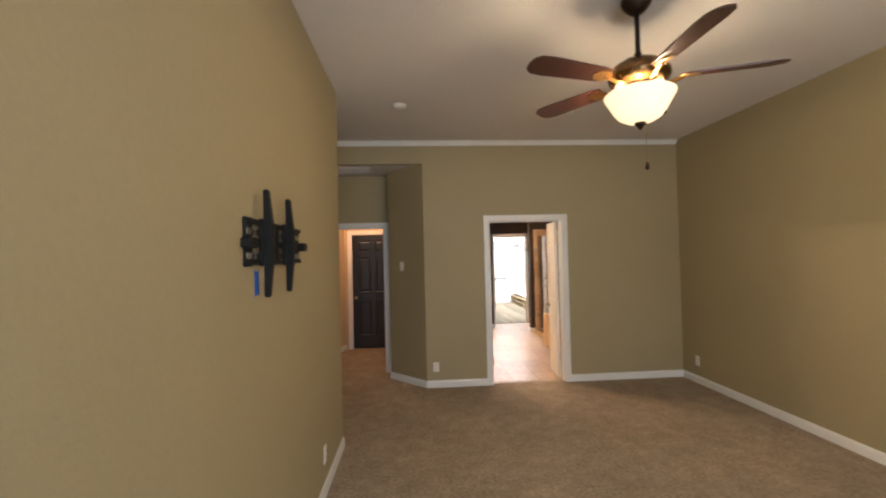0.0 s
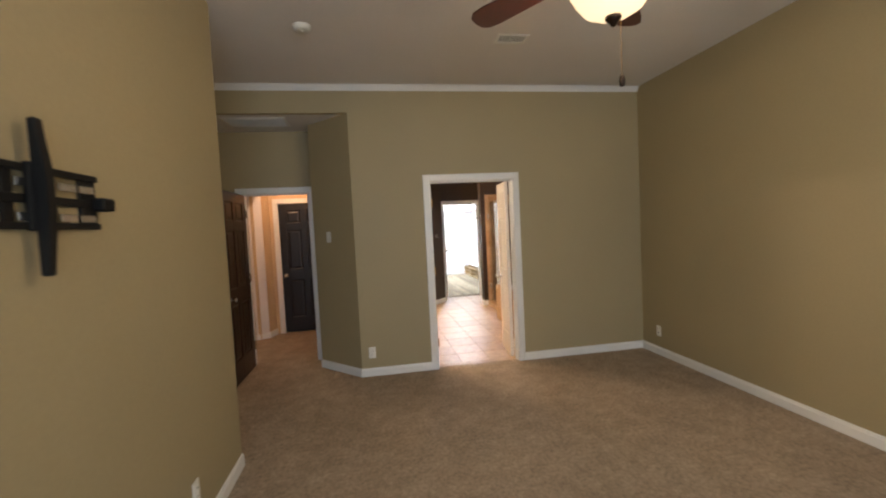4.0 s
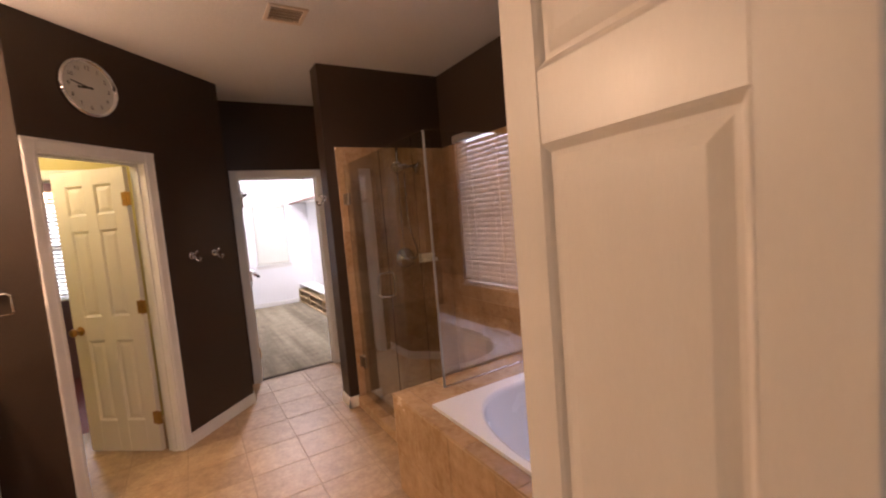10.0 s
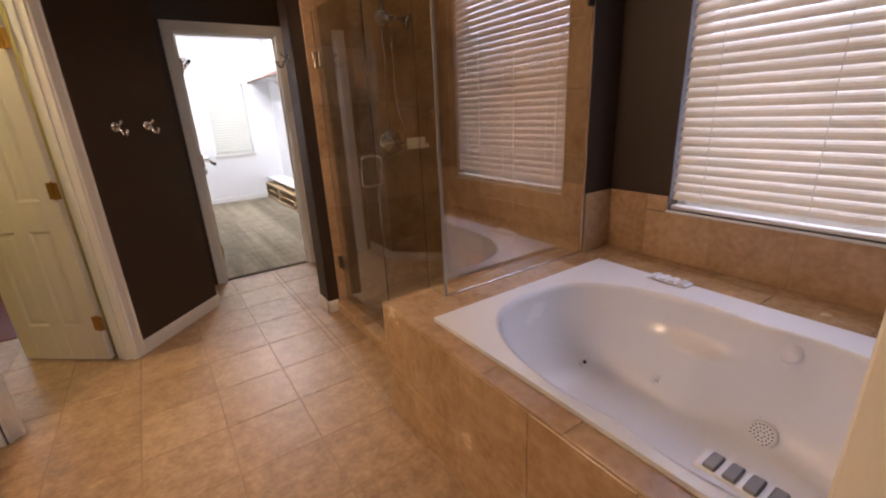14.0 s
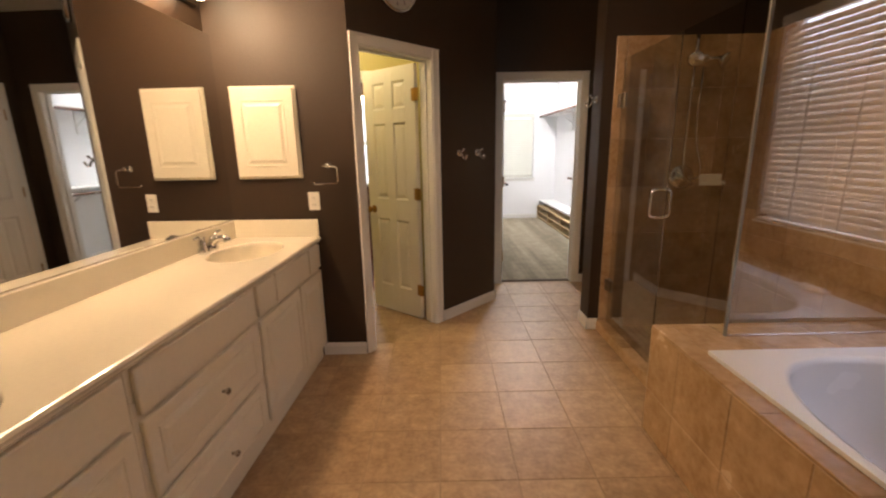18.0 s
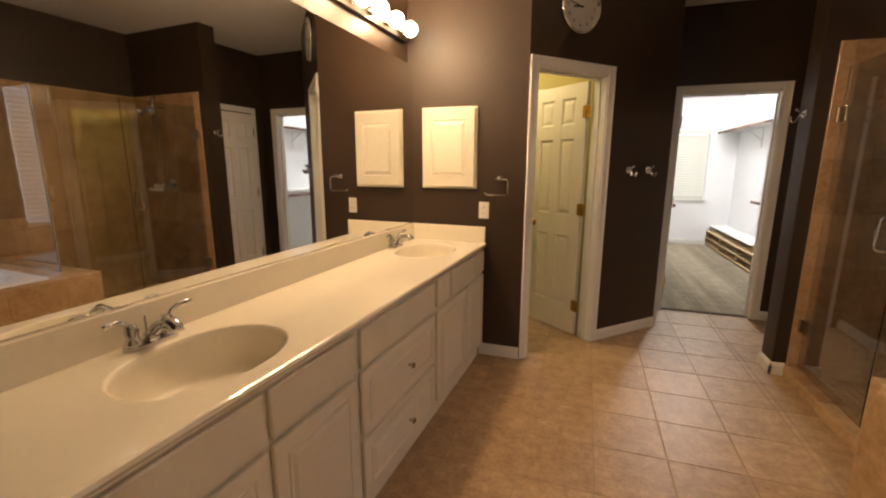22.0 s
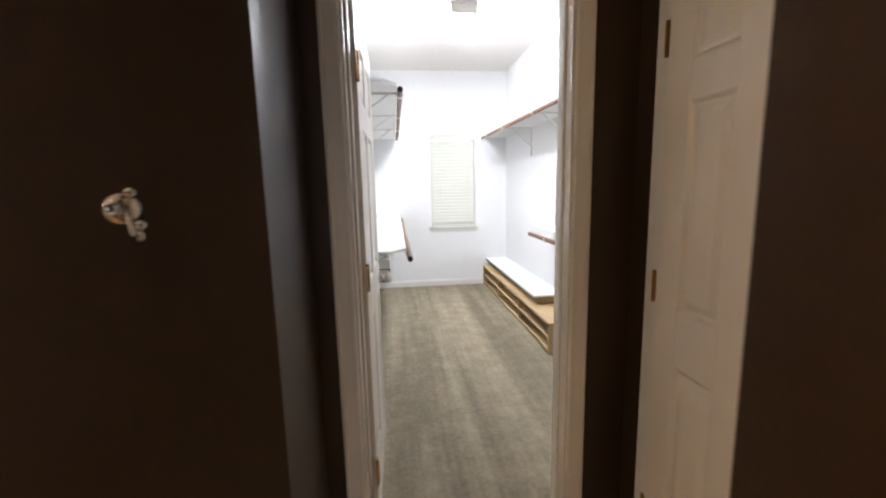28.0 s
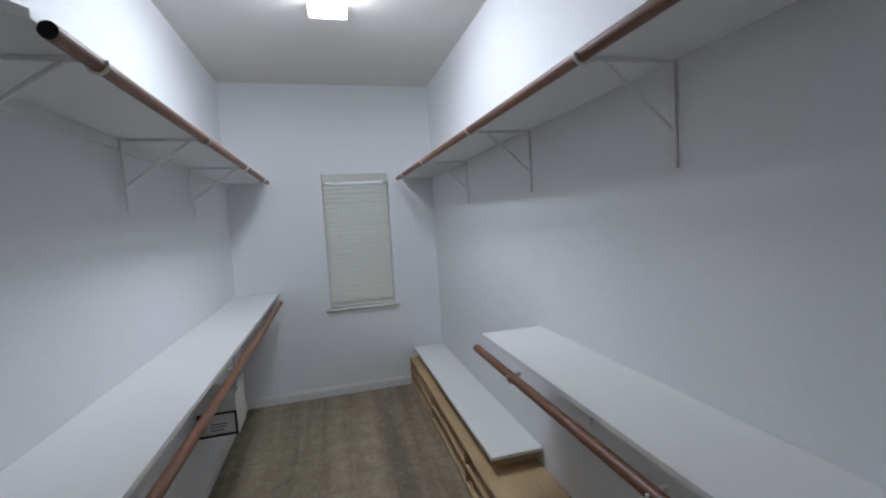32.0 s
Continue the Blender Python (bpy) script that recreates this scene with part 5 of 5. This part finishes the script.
def tiles(parent, m, regions, tw, th, t=0.008, ox=0.0, oz=0.0, gap=0.0035, material=None, stagger=False):
    """Tiles in the local x-z plane proud to -y, cut to rectangles (x0, x1, z0, z1)."""
    material = material or TILE_W
    for x0, x1, z0, z1 in regions:
        k0, k1 = math.floor((z0 - oz) / th), math.ceil((z1 - oz) / th)
        for k in range(k0, k1):
            off = ox + (tw / 2 if stagger and k % 2 else 0)
            for i in range(math.floor((x0 - off) / tw), math.ceil((x1 - off) / tw)):
                a0, a1 = max(x0, off + i * tw) + gap / 2, min(x1, off + (i + 1) * tw) - gap / 2
                c0, c1 = max(z0, oz + k * th) + gap / 2, min(z1, oz + (k + 1) * th) - gap / 2
                if a1 - a0 > 0.012 and c1 - c0 > 0.012:
                    tile_piece(a1 - a0, c1 - c0, t + random.choice((0, 0.0004)), material, parent, m @ pose(a0, 0, c0))


# tub deck: a tiled box round the tub
dk = thing("tub_deck", pose(0, 0, 0), "tan tiled deck built round the bathtub", "tub deck")
own = bmesh.new()
DZ = 0.543
for x0, x1, y0, y1 in ((2.2228, 2.305, 5.122, 7.1672), (2.305, 3.645, 6.875, 7.1672), (3.376, 3.645, 5.122, 6.875), (2.305, 3.376, 5.122, 5.298)):
    box(x0, x1, y0, y1, 0.0, DZ + 0.0072, 0, own)
part("core", own, GROUT, dk, "grouted core")
tiles(dk, pose(2.230, 7.160, 0, 0, 0, -90), [(0, 2.03, 0, 0.225), (0, 2.03, 0.225, DZ)], 0.332, 0.332, 0.010, ox=0.235, oz=0.225 - 0.332)
tiles(dk, pose(2.56, 7.160, 0, 0, 0, 180), [(0, 0.34, 0, 0.225), (0, 0.34, 0.225, DZ)], 0.332, 0.332, 0.010, ox=0.0, oz=0.225 - 0.332)
# local x = world x, local z = world y when turned flat
flat_up = Matrix(((1, 0, 0, 0), (0, 0, 1, 0), (0, -1, 0, DZ), (0, 0, 0, 1)))
tiles(dk, flat_up, [(2.220, 2.308, 5.122, 7.170), (3.372, 3.645, 5.122, 6.872), (2.308, 3.645, 6.872, 7.170), (2.308, 3.372, 5.122, 5.300)], 0.332, 0.332, 0.010, ox=2.55, oz=6.468)

# tile band above the deck
part("grout_backing", box(3.6410, 3.6485, 5.123, 7.016, DZ, 0.805), GROUT, dk)
part("grout_backing", box(3.424, 3.6405, 7.0110, 7.0185, DZ, 0.889), GROUT, dk)
tiles(dk, along((3.648, 7.02), (3.648, 5.12)), [(0, 0.23, DZ + 0.01, 0.89), (0.23, 1.558, DZ + 0.01, 0.806), (0.23, 0.34, 0.806, 0.89), (1.48, 1.558, 0.806, 0.89), (1.558, 1.88, DZ + 0.01, 0.89)], 0.332, 0.34, 0.009, ox=0.23, oz=DZ + 0.01, gap=0.0025)
tiles(dk, along((3.43, 7.018), (3.65, 7.018)), [(0, 0.21, DZ + 0.01, 0.89)], 0.332, 0.34, 0.009, ox=0.0, oz=DZ + 0.01)

# shower tiles, curb and pan
sw = thing("shower_tiling", pose(0, 0, 0), "tan tiled shower walls with a low curb", "shower wall", kind="structure")
tiles(sw, along((2.424, 8.358), (3.42, 8.358)), [(0, 0.994, 0.0, 2.109)], 0.335, 0.335, 0.010, ox=0.075, oz=0.095)
tiles(sw, along((3.418, 8.346), (3.418, 7.02)), [(0, 1.326, 0.0, 2.109)], 0.335, 0.335, 0.010, ox=0.1, oz=0.095)
part("grout_backing", box(2.425, 3.4175, 8.3505, 8.3595, 0.0, 2.104), GROUT, sw)
part("grout_backing", box(3.4105, 3.4195, 7.022, 8.354, 0.0, 2.104), GROUT, sw)
part("curb_core", box(2.415, 2.545, 7.155, 8.345, 0, 0.068), GROUT, sw)
tiles(sw, Matrix(((1, 0, 0, 0), (0, 0, 1, 0), (0, -1, 0, 0.068), (0, 0, 0, 1))), [(2.405, 2.552, 7.168, 8.345)], 0.335, 0.335, 0.009, ox=2.3, oz=7.2)
tiles(sw, along((2.413, 8.34), (2.413, 7.168)), [(0, 1.17, 0, 0.068)], 0.335, 0.2, 0.008)
verts, faces = [], []
for i in range(17):
    for k in range(24):
        x, y = 2.556 + 0.0505 * i, 7.16 + 0.0505 * k
        b0 = len(verts)
        z = 0.020 + random.uniform(0, 0.0012)
        verts += [(x, y, 0.01), (x + 0.047, y, 0.01), (x + 0.047, y + 0.047, 0.01), (x, y + 0.047, 0.01), (x + 0.001, y + 0.001, z), (x + 0.046, y + 0.001, z), (x + 0.046, y + 0.046, z), (x + 0.001, y + 0.046, z)]
        faces += [(b0 + 4, b0 + 5, b0 + 6, b0 + 7), (b0, b0 + 1, b0 + 5, b0 + 4), (b0 + 1, b0 + 2, b0 + 6, b0 + 5), (b0 + 2, b0 + 3, b0 + 7, b0 + 6), (b0 + 3, b0, b0 + 4, b0 + 7)]
me = bpy.data.meshes.new("mosaic_floor")
me.from_pydata(verts, [], faces)
me.materials.append(TILE_W)
tagged(new("mosaic_floor", me), "small square mosaic tiles of the shower floor", "shower floor", kind="stuff")
tagged(part("shower_pan", box(2.545, 3.42, 7.155, 8.36, 0.0, 0.016), GROUT), "grouted shower floor bed", "shower floor", kind="structure")

# shower glass
GT = 1.957
sg = thing("shower_enclosure", pose(0, 0, 0), "frameless clear glass shower enclosure with a hinged door", "shower enclosure")
part("return_panel", box(2.482, 3.406, 7.024, 7.032, 0.556, GT, 0.0), GLASS, sg, "clear glass panel on the tub deck")
part("fixed_panel", box(2.474, 2.482, 7.024, 7.172, 0.556, GT), DOOR_GLASS, sg, "clear glass panel")
part("fixed_panel", box(2.474, 2.482, 7.172, 7.626, 0.080, GT), DOOR_GLASS, sg, "clear glass panel")
dglass = part("glass_door", box(2.474, 2.482, 7.632, 8.325, 0.086, GT), DOOR_GLASS, sg, "hinged clear glass door")
for pane in (o for o in sg.children if not o.name.startswith("glass_door")):
    pane.visible_shadow = False
for hz in (0.37, 1.69):
    bm = bmesh.new()
    box(2.464, 2.492, 8.262, 8.318, hz - 0.045, hz + 0.045, 0.004, bm)
    box(2.451, 2.506, 8.318, 8.348, hz - 0.045, hz + 0.045, 0.004, bm)
    part("hinge", bm, AGED_NICKEL, dglass, "aged nickel glass hinge")
for sx in (-1, 1):
    x = 2.478 + sx * 0.006
    bend = [(0.028 + 0.027 * math.sin(a), 0.027 * (1 - math.cos(a))) for a in (0.0, 0.4, 0.8, 1.2, math.pi / 2)]
    pull = [(0.0, 0.985)] + [(u, 0.985 + v) for u, v in bend] + [(u, 1.145 - v) for u, v in bend[::-1]] + [(0.0, 1.145)]
    part("pull_handle", tube([(x + sx * u, 7.69, v) for u, v in pull], 0.008, 10), CHROME, dglass, "chrome pull handle", True)
SEAL = mat("pale_clear_seal", (0.42, 0.42, 0.38), rough=0.35, var=0.05)
part("corner_seal", box(2.4705, 2.4735, 7.0200, 7.0290, 0.556, GT), SEAL, sg, "pale silicone seal along the glass corner")
part("corner_seal", box(2.4705, 2.4800, 7.0200, 7.0235, 0.556, GT), SEAL, sg, "pale silicone seal along the glass corner")
part("base_channel", box(2.486, 3.406, 7.020, 7.036, 0.552, 0.562, 0.001), NICKEL, sg, "thin metal channel under the glass")
part("clamp", box(3.375, 3.408, 7.014, 7.042, 1.80, 1.845, 0.003), BRONZE, sg, "dark metal glass clamp")

# shower fittings
vv = thing("shower_valve", pose(2.952, 8.348, 1.163), "chrome shower valve with a lever", "shower valve")
part("escutcheon", lathe([(0, 0), (0.085, 0), (0.085, 0.006), (0.070, 0.014), (0.030, 0.020), (0.028, 0.045), (0, 0.047)], 32, m=pose(0, 0, 0, 90)), CHROME, vv, smooth=True)
part("lever", tube([(0, -0.045, 0), (0.02, -0.060, -0.02), (0.05, -0.065, -0.05)], 0.010, 10), CHROME, vv, smooth=True)
sd2 = thing("soap_dish", pose(3.163, 8.348, 1.135), "cream ceramic soap dish on the tiles", "soap dish")
own = bmesh.new()
prism([(-0.075, 0), (0.075, 0), (0.068, -0.075), (0.05, -0.09), (-0.05, -0.09), (-0.068, -0.075)], -0.025, -0.012, own)
box(-0.078, 0.078, -0.012, 0.0, -0.035, 0.045, 0.004, own)
prism([(-0.068, -0.070), (-0.05, -0.090), (0.05, -0.090), (0.068, -0.070), (0.058, -0.068), (0.045, -0.080), (-0.045, -0.080), (-0.058, -0.068)], -0.012, 0.004, own)
part("dish", own, COUNTER, sd2)
hd = thing("hand_shower_set", pose(2.93, 8.348, 1.93), "chrome shower arm with fixed and hand-held heads", "shower head")
part("arm", tube([(0, 0, 0.03), (0, -0.06, 0.04), (0, -0.12, 0.02), (0.004, -0.15, -0.008), (0.05, -0.156, -0.006), (0.095, -0.158, 0.0)], 0.010, 10), CHROME, hd, smooth=True)
part("diverter", box(-0.03, 0.03, -0.175, -0.135, -0.03, 0.015, 0.008), CHROME, hd)
head_prof = [(0, 0.0), (0.014, 0.0), (0.018, 0.020), (0.046, 0.045), (0.048, 0.058), (0.040, 0.062), (0, 0.062)]
k = part("fixed_head", lathe(head_prof, 24), CHROME, hd, smooth=True)
k.matrix_basis = look((0.085, -0.155, 0.0), (-0.5, 0.45, 0.40))
own = lathe(head_prof, 24)
tube([(0, 0, 0.03), (0, 0.05, -0.03), (0, 0.10, -0.10)], 0.011, 10, own)
k = part("hand_head", own, CHROME, hd, "hand-held shower head", True)
k.matrix_basis = look((-0.05, -0.16, 0.01), (0.35, 0.55, 0.45))
part("hose", tube([(-0.04 + 0.06 * u + 0.11 * math.exp(-((u - 0.64) / 0.17) ** 2), -0.13 + 0.05 * math.sin(math.pi * u), -0.05 - 0.73 * math.sin(math.pi * u) ** 0.7) for u in (i / 28 for i in range(29))], 0.006, 8), CHROME, hd, "flexible metal hose", True)

# ---------------------------------------------------------------- closet
def bracket(th, y, wall_x, zt, depth, sx):
    """A shelf-and-rod bracket: sx is +1 when the shelf grows to +x."""
    bm = bmesh.new()
    x0 = wall_x
    def b(xa, xb, ya, yb, za, zb):
        box(min(xa, xb), max(xa, xb), ya, yb, za, zb, 0.0015, bm)
    b(x0, x0 + sx * 0.010, y - 0.012, y + 0.012, zt - 0.30, zt)
    b(x0, x0 + sx * (depth - 0.01), y - 0.010, y + 0.010, zt - 0.012, zt)
    tube([(x0 + sx * 0.008, y, zt - 0.19), (x0 + sx * (depth - 0.05), y, zt - 0.012)], 0.006, 6, bm)
    return part("bracket", bm, SHELF_WHITE, th, "white metal shelf bracket")


def closet_rod(x, y0, y1, z, clips, sx, label, x_end=None):
    th = thing("closet_rod", pose(0, 0, 0), label, "closet rod", "closet rods")
    x_end = x if x_end is None else x_end
    part("rod", tube([(x, y0, z), (x_end, y1, z)], 0.0175, 16), ROD, th, smooth=False)
    part("rod_end", lathe([(0, 0), (0.0172, 0), (0.0172, 0.002), (0, 0.002)], 16, m=pose(x, y0, z, 90)), DARK, th, "dark rod end")
    for c in clips:
        bm = bmesh.new()
        xc = x + (x_end - x) * (c - y0) / (y1 - y0)
        tube([(xc + 0.021 * math.cos(radians(a)), c, z + 0.021 * math.sin(radians(a))) for a in range(-200, 21, 20)], 0.0045, 6, bm)
        xa, xb = sorted((xc - sx * 0.016, xc - sx * 0.036))
        box(xa, xb, c - 0.006, c + 0.006, z + 0.002, z + 0.016, 0.002, bm)
        part("rod_clip", bm, PLASTIC, th, "white rod holder")
    return th


def shelf(name, x0, x1, y0, y1, zt, label, brackets, wall_x, sx, round_end=False, cleat=True):
    th = thing(name, pose(0, 0, 0), label, "closet shelf", "closet shelves")
    if round_end:
        r = x1 - x0
        outline = [(x0, y1), (x0, y0), (x1 - 0.085, y0), (x1, y0 + 0.125), (x1, y1)]
    else:
        outline = [(x0, y0), (x1, y0), (x1, y1), (x0, y1)]
    part("board", prism(outline, zt - 0.019, zt), SHELF_WHITE, th)
    if cleat:
        a, b = sorted((wall_x, wall_x + sx * 0.018))
        part("cleat", box(a, b, max(y0, 9.675), y1, zt - 0.060, zt - 0.0195, 0.002), SHELF_WHITE, th)
    for y in brackets:
        bracket(th, y, wall_x + sx * (0.0185 if cleat else 0.0005), zt - 0.0195, abs(x1 - x0) - 0.02, sx)
    return th


YN = 13.768
shelf("closet_shelf", 1.682, 2.012, 10.66, YN, 1.985, "white upper shelf with a clipped corner", (10.97, 11.87, 12.77), 1.681, 1, True)
shelf("closet_shelf", 1.682, 2.034, 10.56, YN, 1.005, "white lower shelf with a clipped corner", (10.90, 11.85, 12.80), 1.681, 1, True)
shelf("closet_shelf", 3.186, 3.478, 9.675, YN, 1.985, "long white upper shelf on brackets", (10.84, 11.735, 12.71), 3.479, -1, cleat=False)
shelf("closet_shelf", 3.170, 3.478, 9.675, 11.71, 1.005, "short white lower shelf on brackets", (10.55, 11.30), 3.479, -1, cleat=False)
closet_rod(2.034, 10.79, 13.60, 1.950, (10.96, 11.80, 12.64, 13.35), 1, "brown wooden rod under the upper shelf")
closet_rod(2.056, 10.67, 13.60, 0.938, (10.92, 11.87, 12.82, 13.35), 1, "brown wooden rod under the lower shelf")
closet_rod(3.165, 9.70, 13.60, 1.950, (10.79, 11.64, 12.57, 13.3), -1, "brown wooden rod under the long upper shelf", 3.120)
closet_rod(3.148, 9.70, 11.73, 0.932, (10.57, 11.32), -1, "brown wooden rod under the short shelf")

sc = thing("shoe_cabinet", pose(0, 0, 0), "low birch plywood shoe shelf along the wall", "shoe cabinet")
X0, X1, Y0, Y1, ZT = 3.152, 3.474, 11.25, 13.755, 0.268
part("top", box(X0, X1, Y0, Y1, ZT - 0.018, ZT, 0.0015), PLY, sc)
part("bottom", box(X0, X1, Y0 + 0.019, Y1 - 0.019, 0.028, 0.046, 0.0015), PLY, sc)
part("shelf", box(X0 + 0.004, X1 - 0.01, Y0 + 0.019, Y1 - 0.019, 0.136, 0.150, 0.0015), PLY, sc)
for y in (Y0, Y1 - 0.018):
    part("end_panel", box(X0 + 0.001, X1, y, y + 0.018, 0.007, ZT - 0.0185, 0.0015), PLY, sc)
for y in (12.08, 12.92):
    part("divider", box(X0 + 0.003, X1 - 0.01, y - 0.009, y + 0.009, 0.047, ZT - 0.0185, 0.0015), PLY, sc)
part("toe_board", box(X0 + 0.02, X0 + 0.036, Y0 + 0.02, Y1 - 0.02, 0.007, 0.0275, 0.001), PLY, sc)
part("back", box(X1 - 0.009, X1 - 0.004, Y0 + 0.02, Y1 - 0.02, 0.047, ZT - 0.019), PLY, sc)
bd = thing("loose_shelf_board", pose(0, 0, 0), "white melamine board raised on plywood blocks", "shelf board")
part("board", box(3.196, 3.476, 11.735, 13.76, 0.346, 0.365, 0.002), SHELF_WHITE, bd)
part("block", box(3.25, 3.47, 11.80, 11.818, 0.2685, 0.3455, 0.001), PLY, bd)
part("block", box(3.25, 3.47, 13.55, 13.568, 0.2685, 0.3455, 0.001), PLY, bd)

cl = thing("closet_ceiling_light", pose(2.585, 12.03, CLO_H), "white wraparound fluorescent ceiling light, lit", "ceiling light")
part("base", box(-0.112, 0.112, -0.33, 0.33, -0.0175, 0.0, 0.003), PLASTIC, cl)
for y in (-0.33, 0.318):
    part("end_cap", box(-0.108, 0.108, y, y + 0.012, -0.090, -0.018, 0.004), PLASTIC, cl)
own = bmesh.new()
prof = [(-0.100, -0.018), (-0.103, -0.066), (-0.085, -0.086), (0.085, -0.086), (0.103, -0.066), (0.100, -0.018)]
lo = [own.verts.new((x, -0.317, z)) for x, z in prof]
hi = [own.verts.new((x, 0.317, z)) for x, z in prof]
for i in range(6):
    own.faces.new((lo[i], lo[(i + 1) % 6], hi[(i + 1) % 6], hi[i]))
dif = part("diffuser", own, TUBE, cl, "lit white diffuser")
dif.visible_shadow = False
pn = thing("hanging_box", pose(1.800, 12.46, 0.385), "white box with black edging hung below the shelf", "storage box")
part("body", box(-0.11, 0.106, 0.0, 0.22, 0.0, 0.24, 0.003), PLASTIC, pn)
for x0, x1, z0, z1 in ((-0.10, 0.102, 0.004, 0.016), (-0.10, 0.102, 0.132, 0.144), (-0.105, -0.093, 0.004, 0.144), (0.092, 0.104, 0.004, 0.144)):
    part("edging", box(x0, x1, -0.006, -0.0005, z0, z1, 0.001), BLACK_METAL, pn, "black edging strip")
part("printed_label", box(-0.06, 0.08, -0.003, -0.0005, 0.025, 0.095), SHELF_WHITE, pn, "white printed sheet")
for i in range(3):
    part("text_line", box(-0.04, 0.03 + 0.01 * i, -0.0045, -0.003, 0.04 + 0.017 * i, 0.045 + 0.017 * i), INK, pn)
for x in (-0.09, 0.09):
    part("hanger", box(x - 0.006, x + 0.006, 0.10, 0.12, 0.24, 0.585, 0.001), SHELF_WHITE, pn)

plate("outlet", pose(3.48, 10.55, 0.30, 0, 0, -90), "white duplex outlet low on the closet wall", "outlet", "outlet")

# toilet room lamp seen through the gap, furniture beyond
tl = thing("vanity_sconce", pose(0.15, 11.26, 2.02), "lit glass sconce in the room beyond", "wall lamp")
part("backplate", box(-0.14, 0.14, 0.0, 0.03, -0.04, 0.04, 0.004), BRONZE, tl)
for x in (-0.08, 0.08):
    part("shade", lathe([(0, -0.05), (0.03, -0.05), (0.05, 0.02), (0.05, 0.05), (0, 0.05)], 16, m=pose(x, -0.06, 0.02)), BULB, tl, smooth=True)
db = thing("dark_cabinet", pose(-0.55, 10.9, 0.004), "tall dark wooden cabinet in the room beyond", "cabinet")
part("body", box(-0.3, 0.3, -0.25, 0.25, 0.0, 1.6, 0.006), DOOR_DARK, db)
for x0, x1 in ((-0.29, -0.005), (0.005, 0.29)):
    part("door", box(x0, x1, -0.272, -0.251, 0.02, 1.58, 0.005), DOOR_DARK, db)

ll = thing("flush_ceiling_light", pose(-3.85, 10.5, 2.9), "lit round flush lamp on the living room ceiling", "ceiling light")
part("base", lathe([(0, 0), (0.17, 0), (0.17, -0.02), (0, -0.02)], 24), PLASTIC, ll)
lg = part("glass", lathe([(0.16, -0.02), (0.165, -0.04), (0.13, -0.085), (0.06, -0.11), (0, -0.115)], 24, caps=False), CAN, ll, "lit frosted glass", True)
lg.visible_shadow = False

# ---------------------------------------------------------------- bathroom floor tiles
ff = thing("floor_bath", pose(0, 0, 0), "tan ceramic floor tiles with brown grout", "floor", kind="structure")
part("grout_bed", box(-0.3, 3.7, 5.06, 9.62, -0.1, -0.0022), GROUT, ff)
flat0 = Matrix(((1, 0, 0, 0), (0, 0, 1, 0), (0, -1, 0, -0.0095), (0, 0, 0, 1)))
tiles(ff, flat0, [(-0.25, 2.24, 5.062, 9.61), (2.24, 2.85, 7.17, 9.61)], 0.336, 0.339, 0.009, ox=1.196, oz=6.824, gap=0.0045, material=TILE)
tagged(part("carpet_edge", box(1.838, 2.575, 9.585, 9.635, -0.004, 0.008, 0.003), mat("dark_carpet_edge", (0.07, 0.045, 0.03), rough=0.95, var=0.4, scale=60)), "dark frayed carpet edge at the closet door", "threshold", kind="structure")
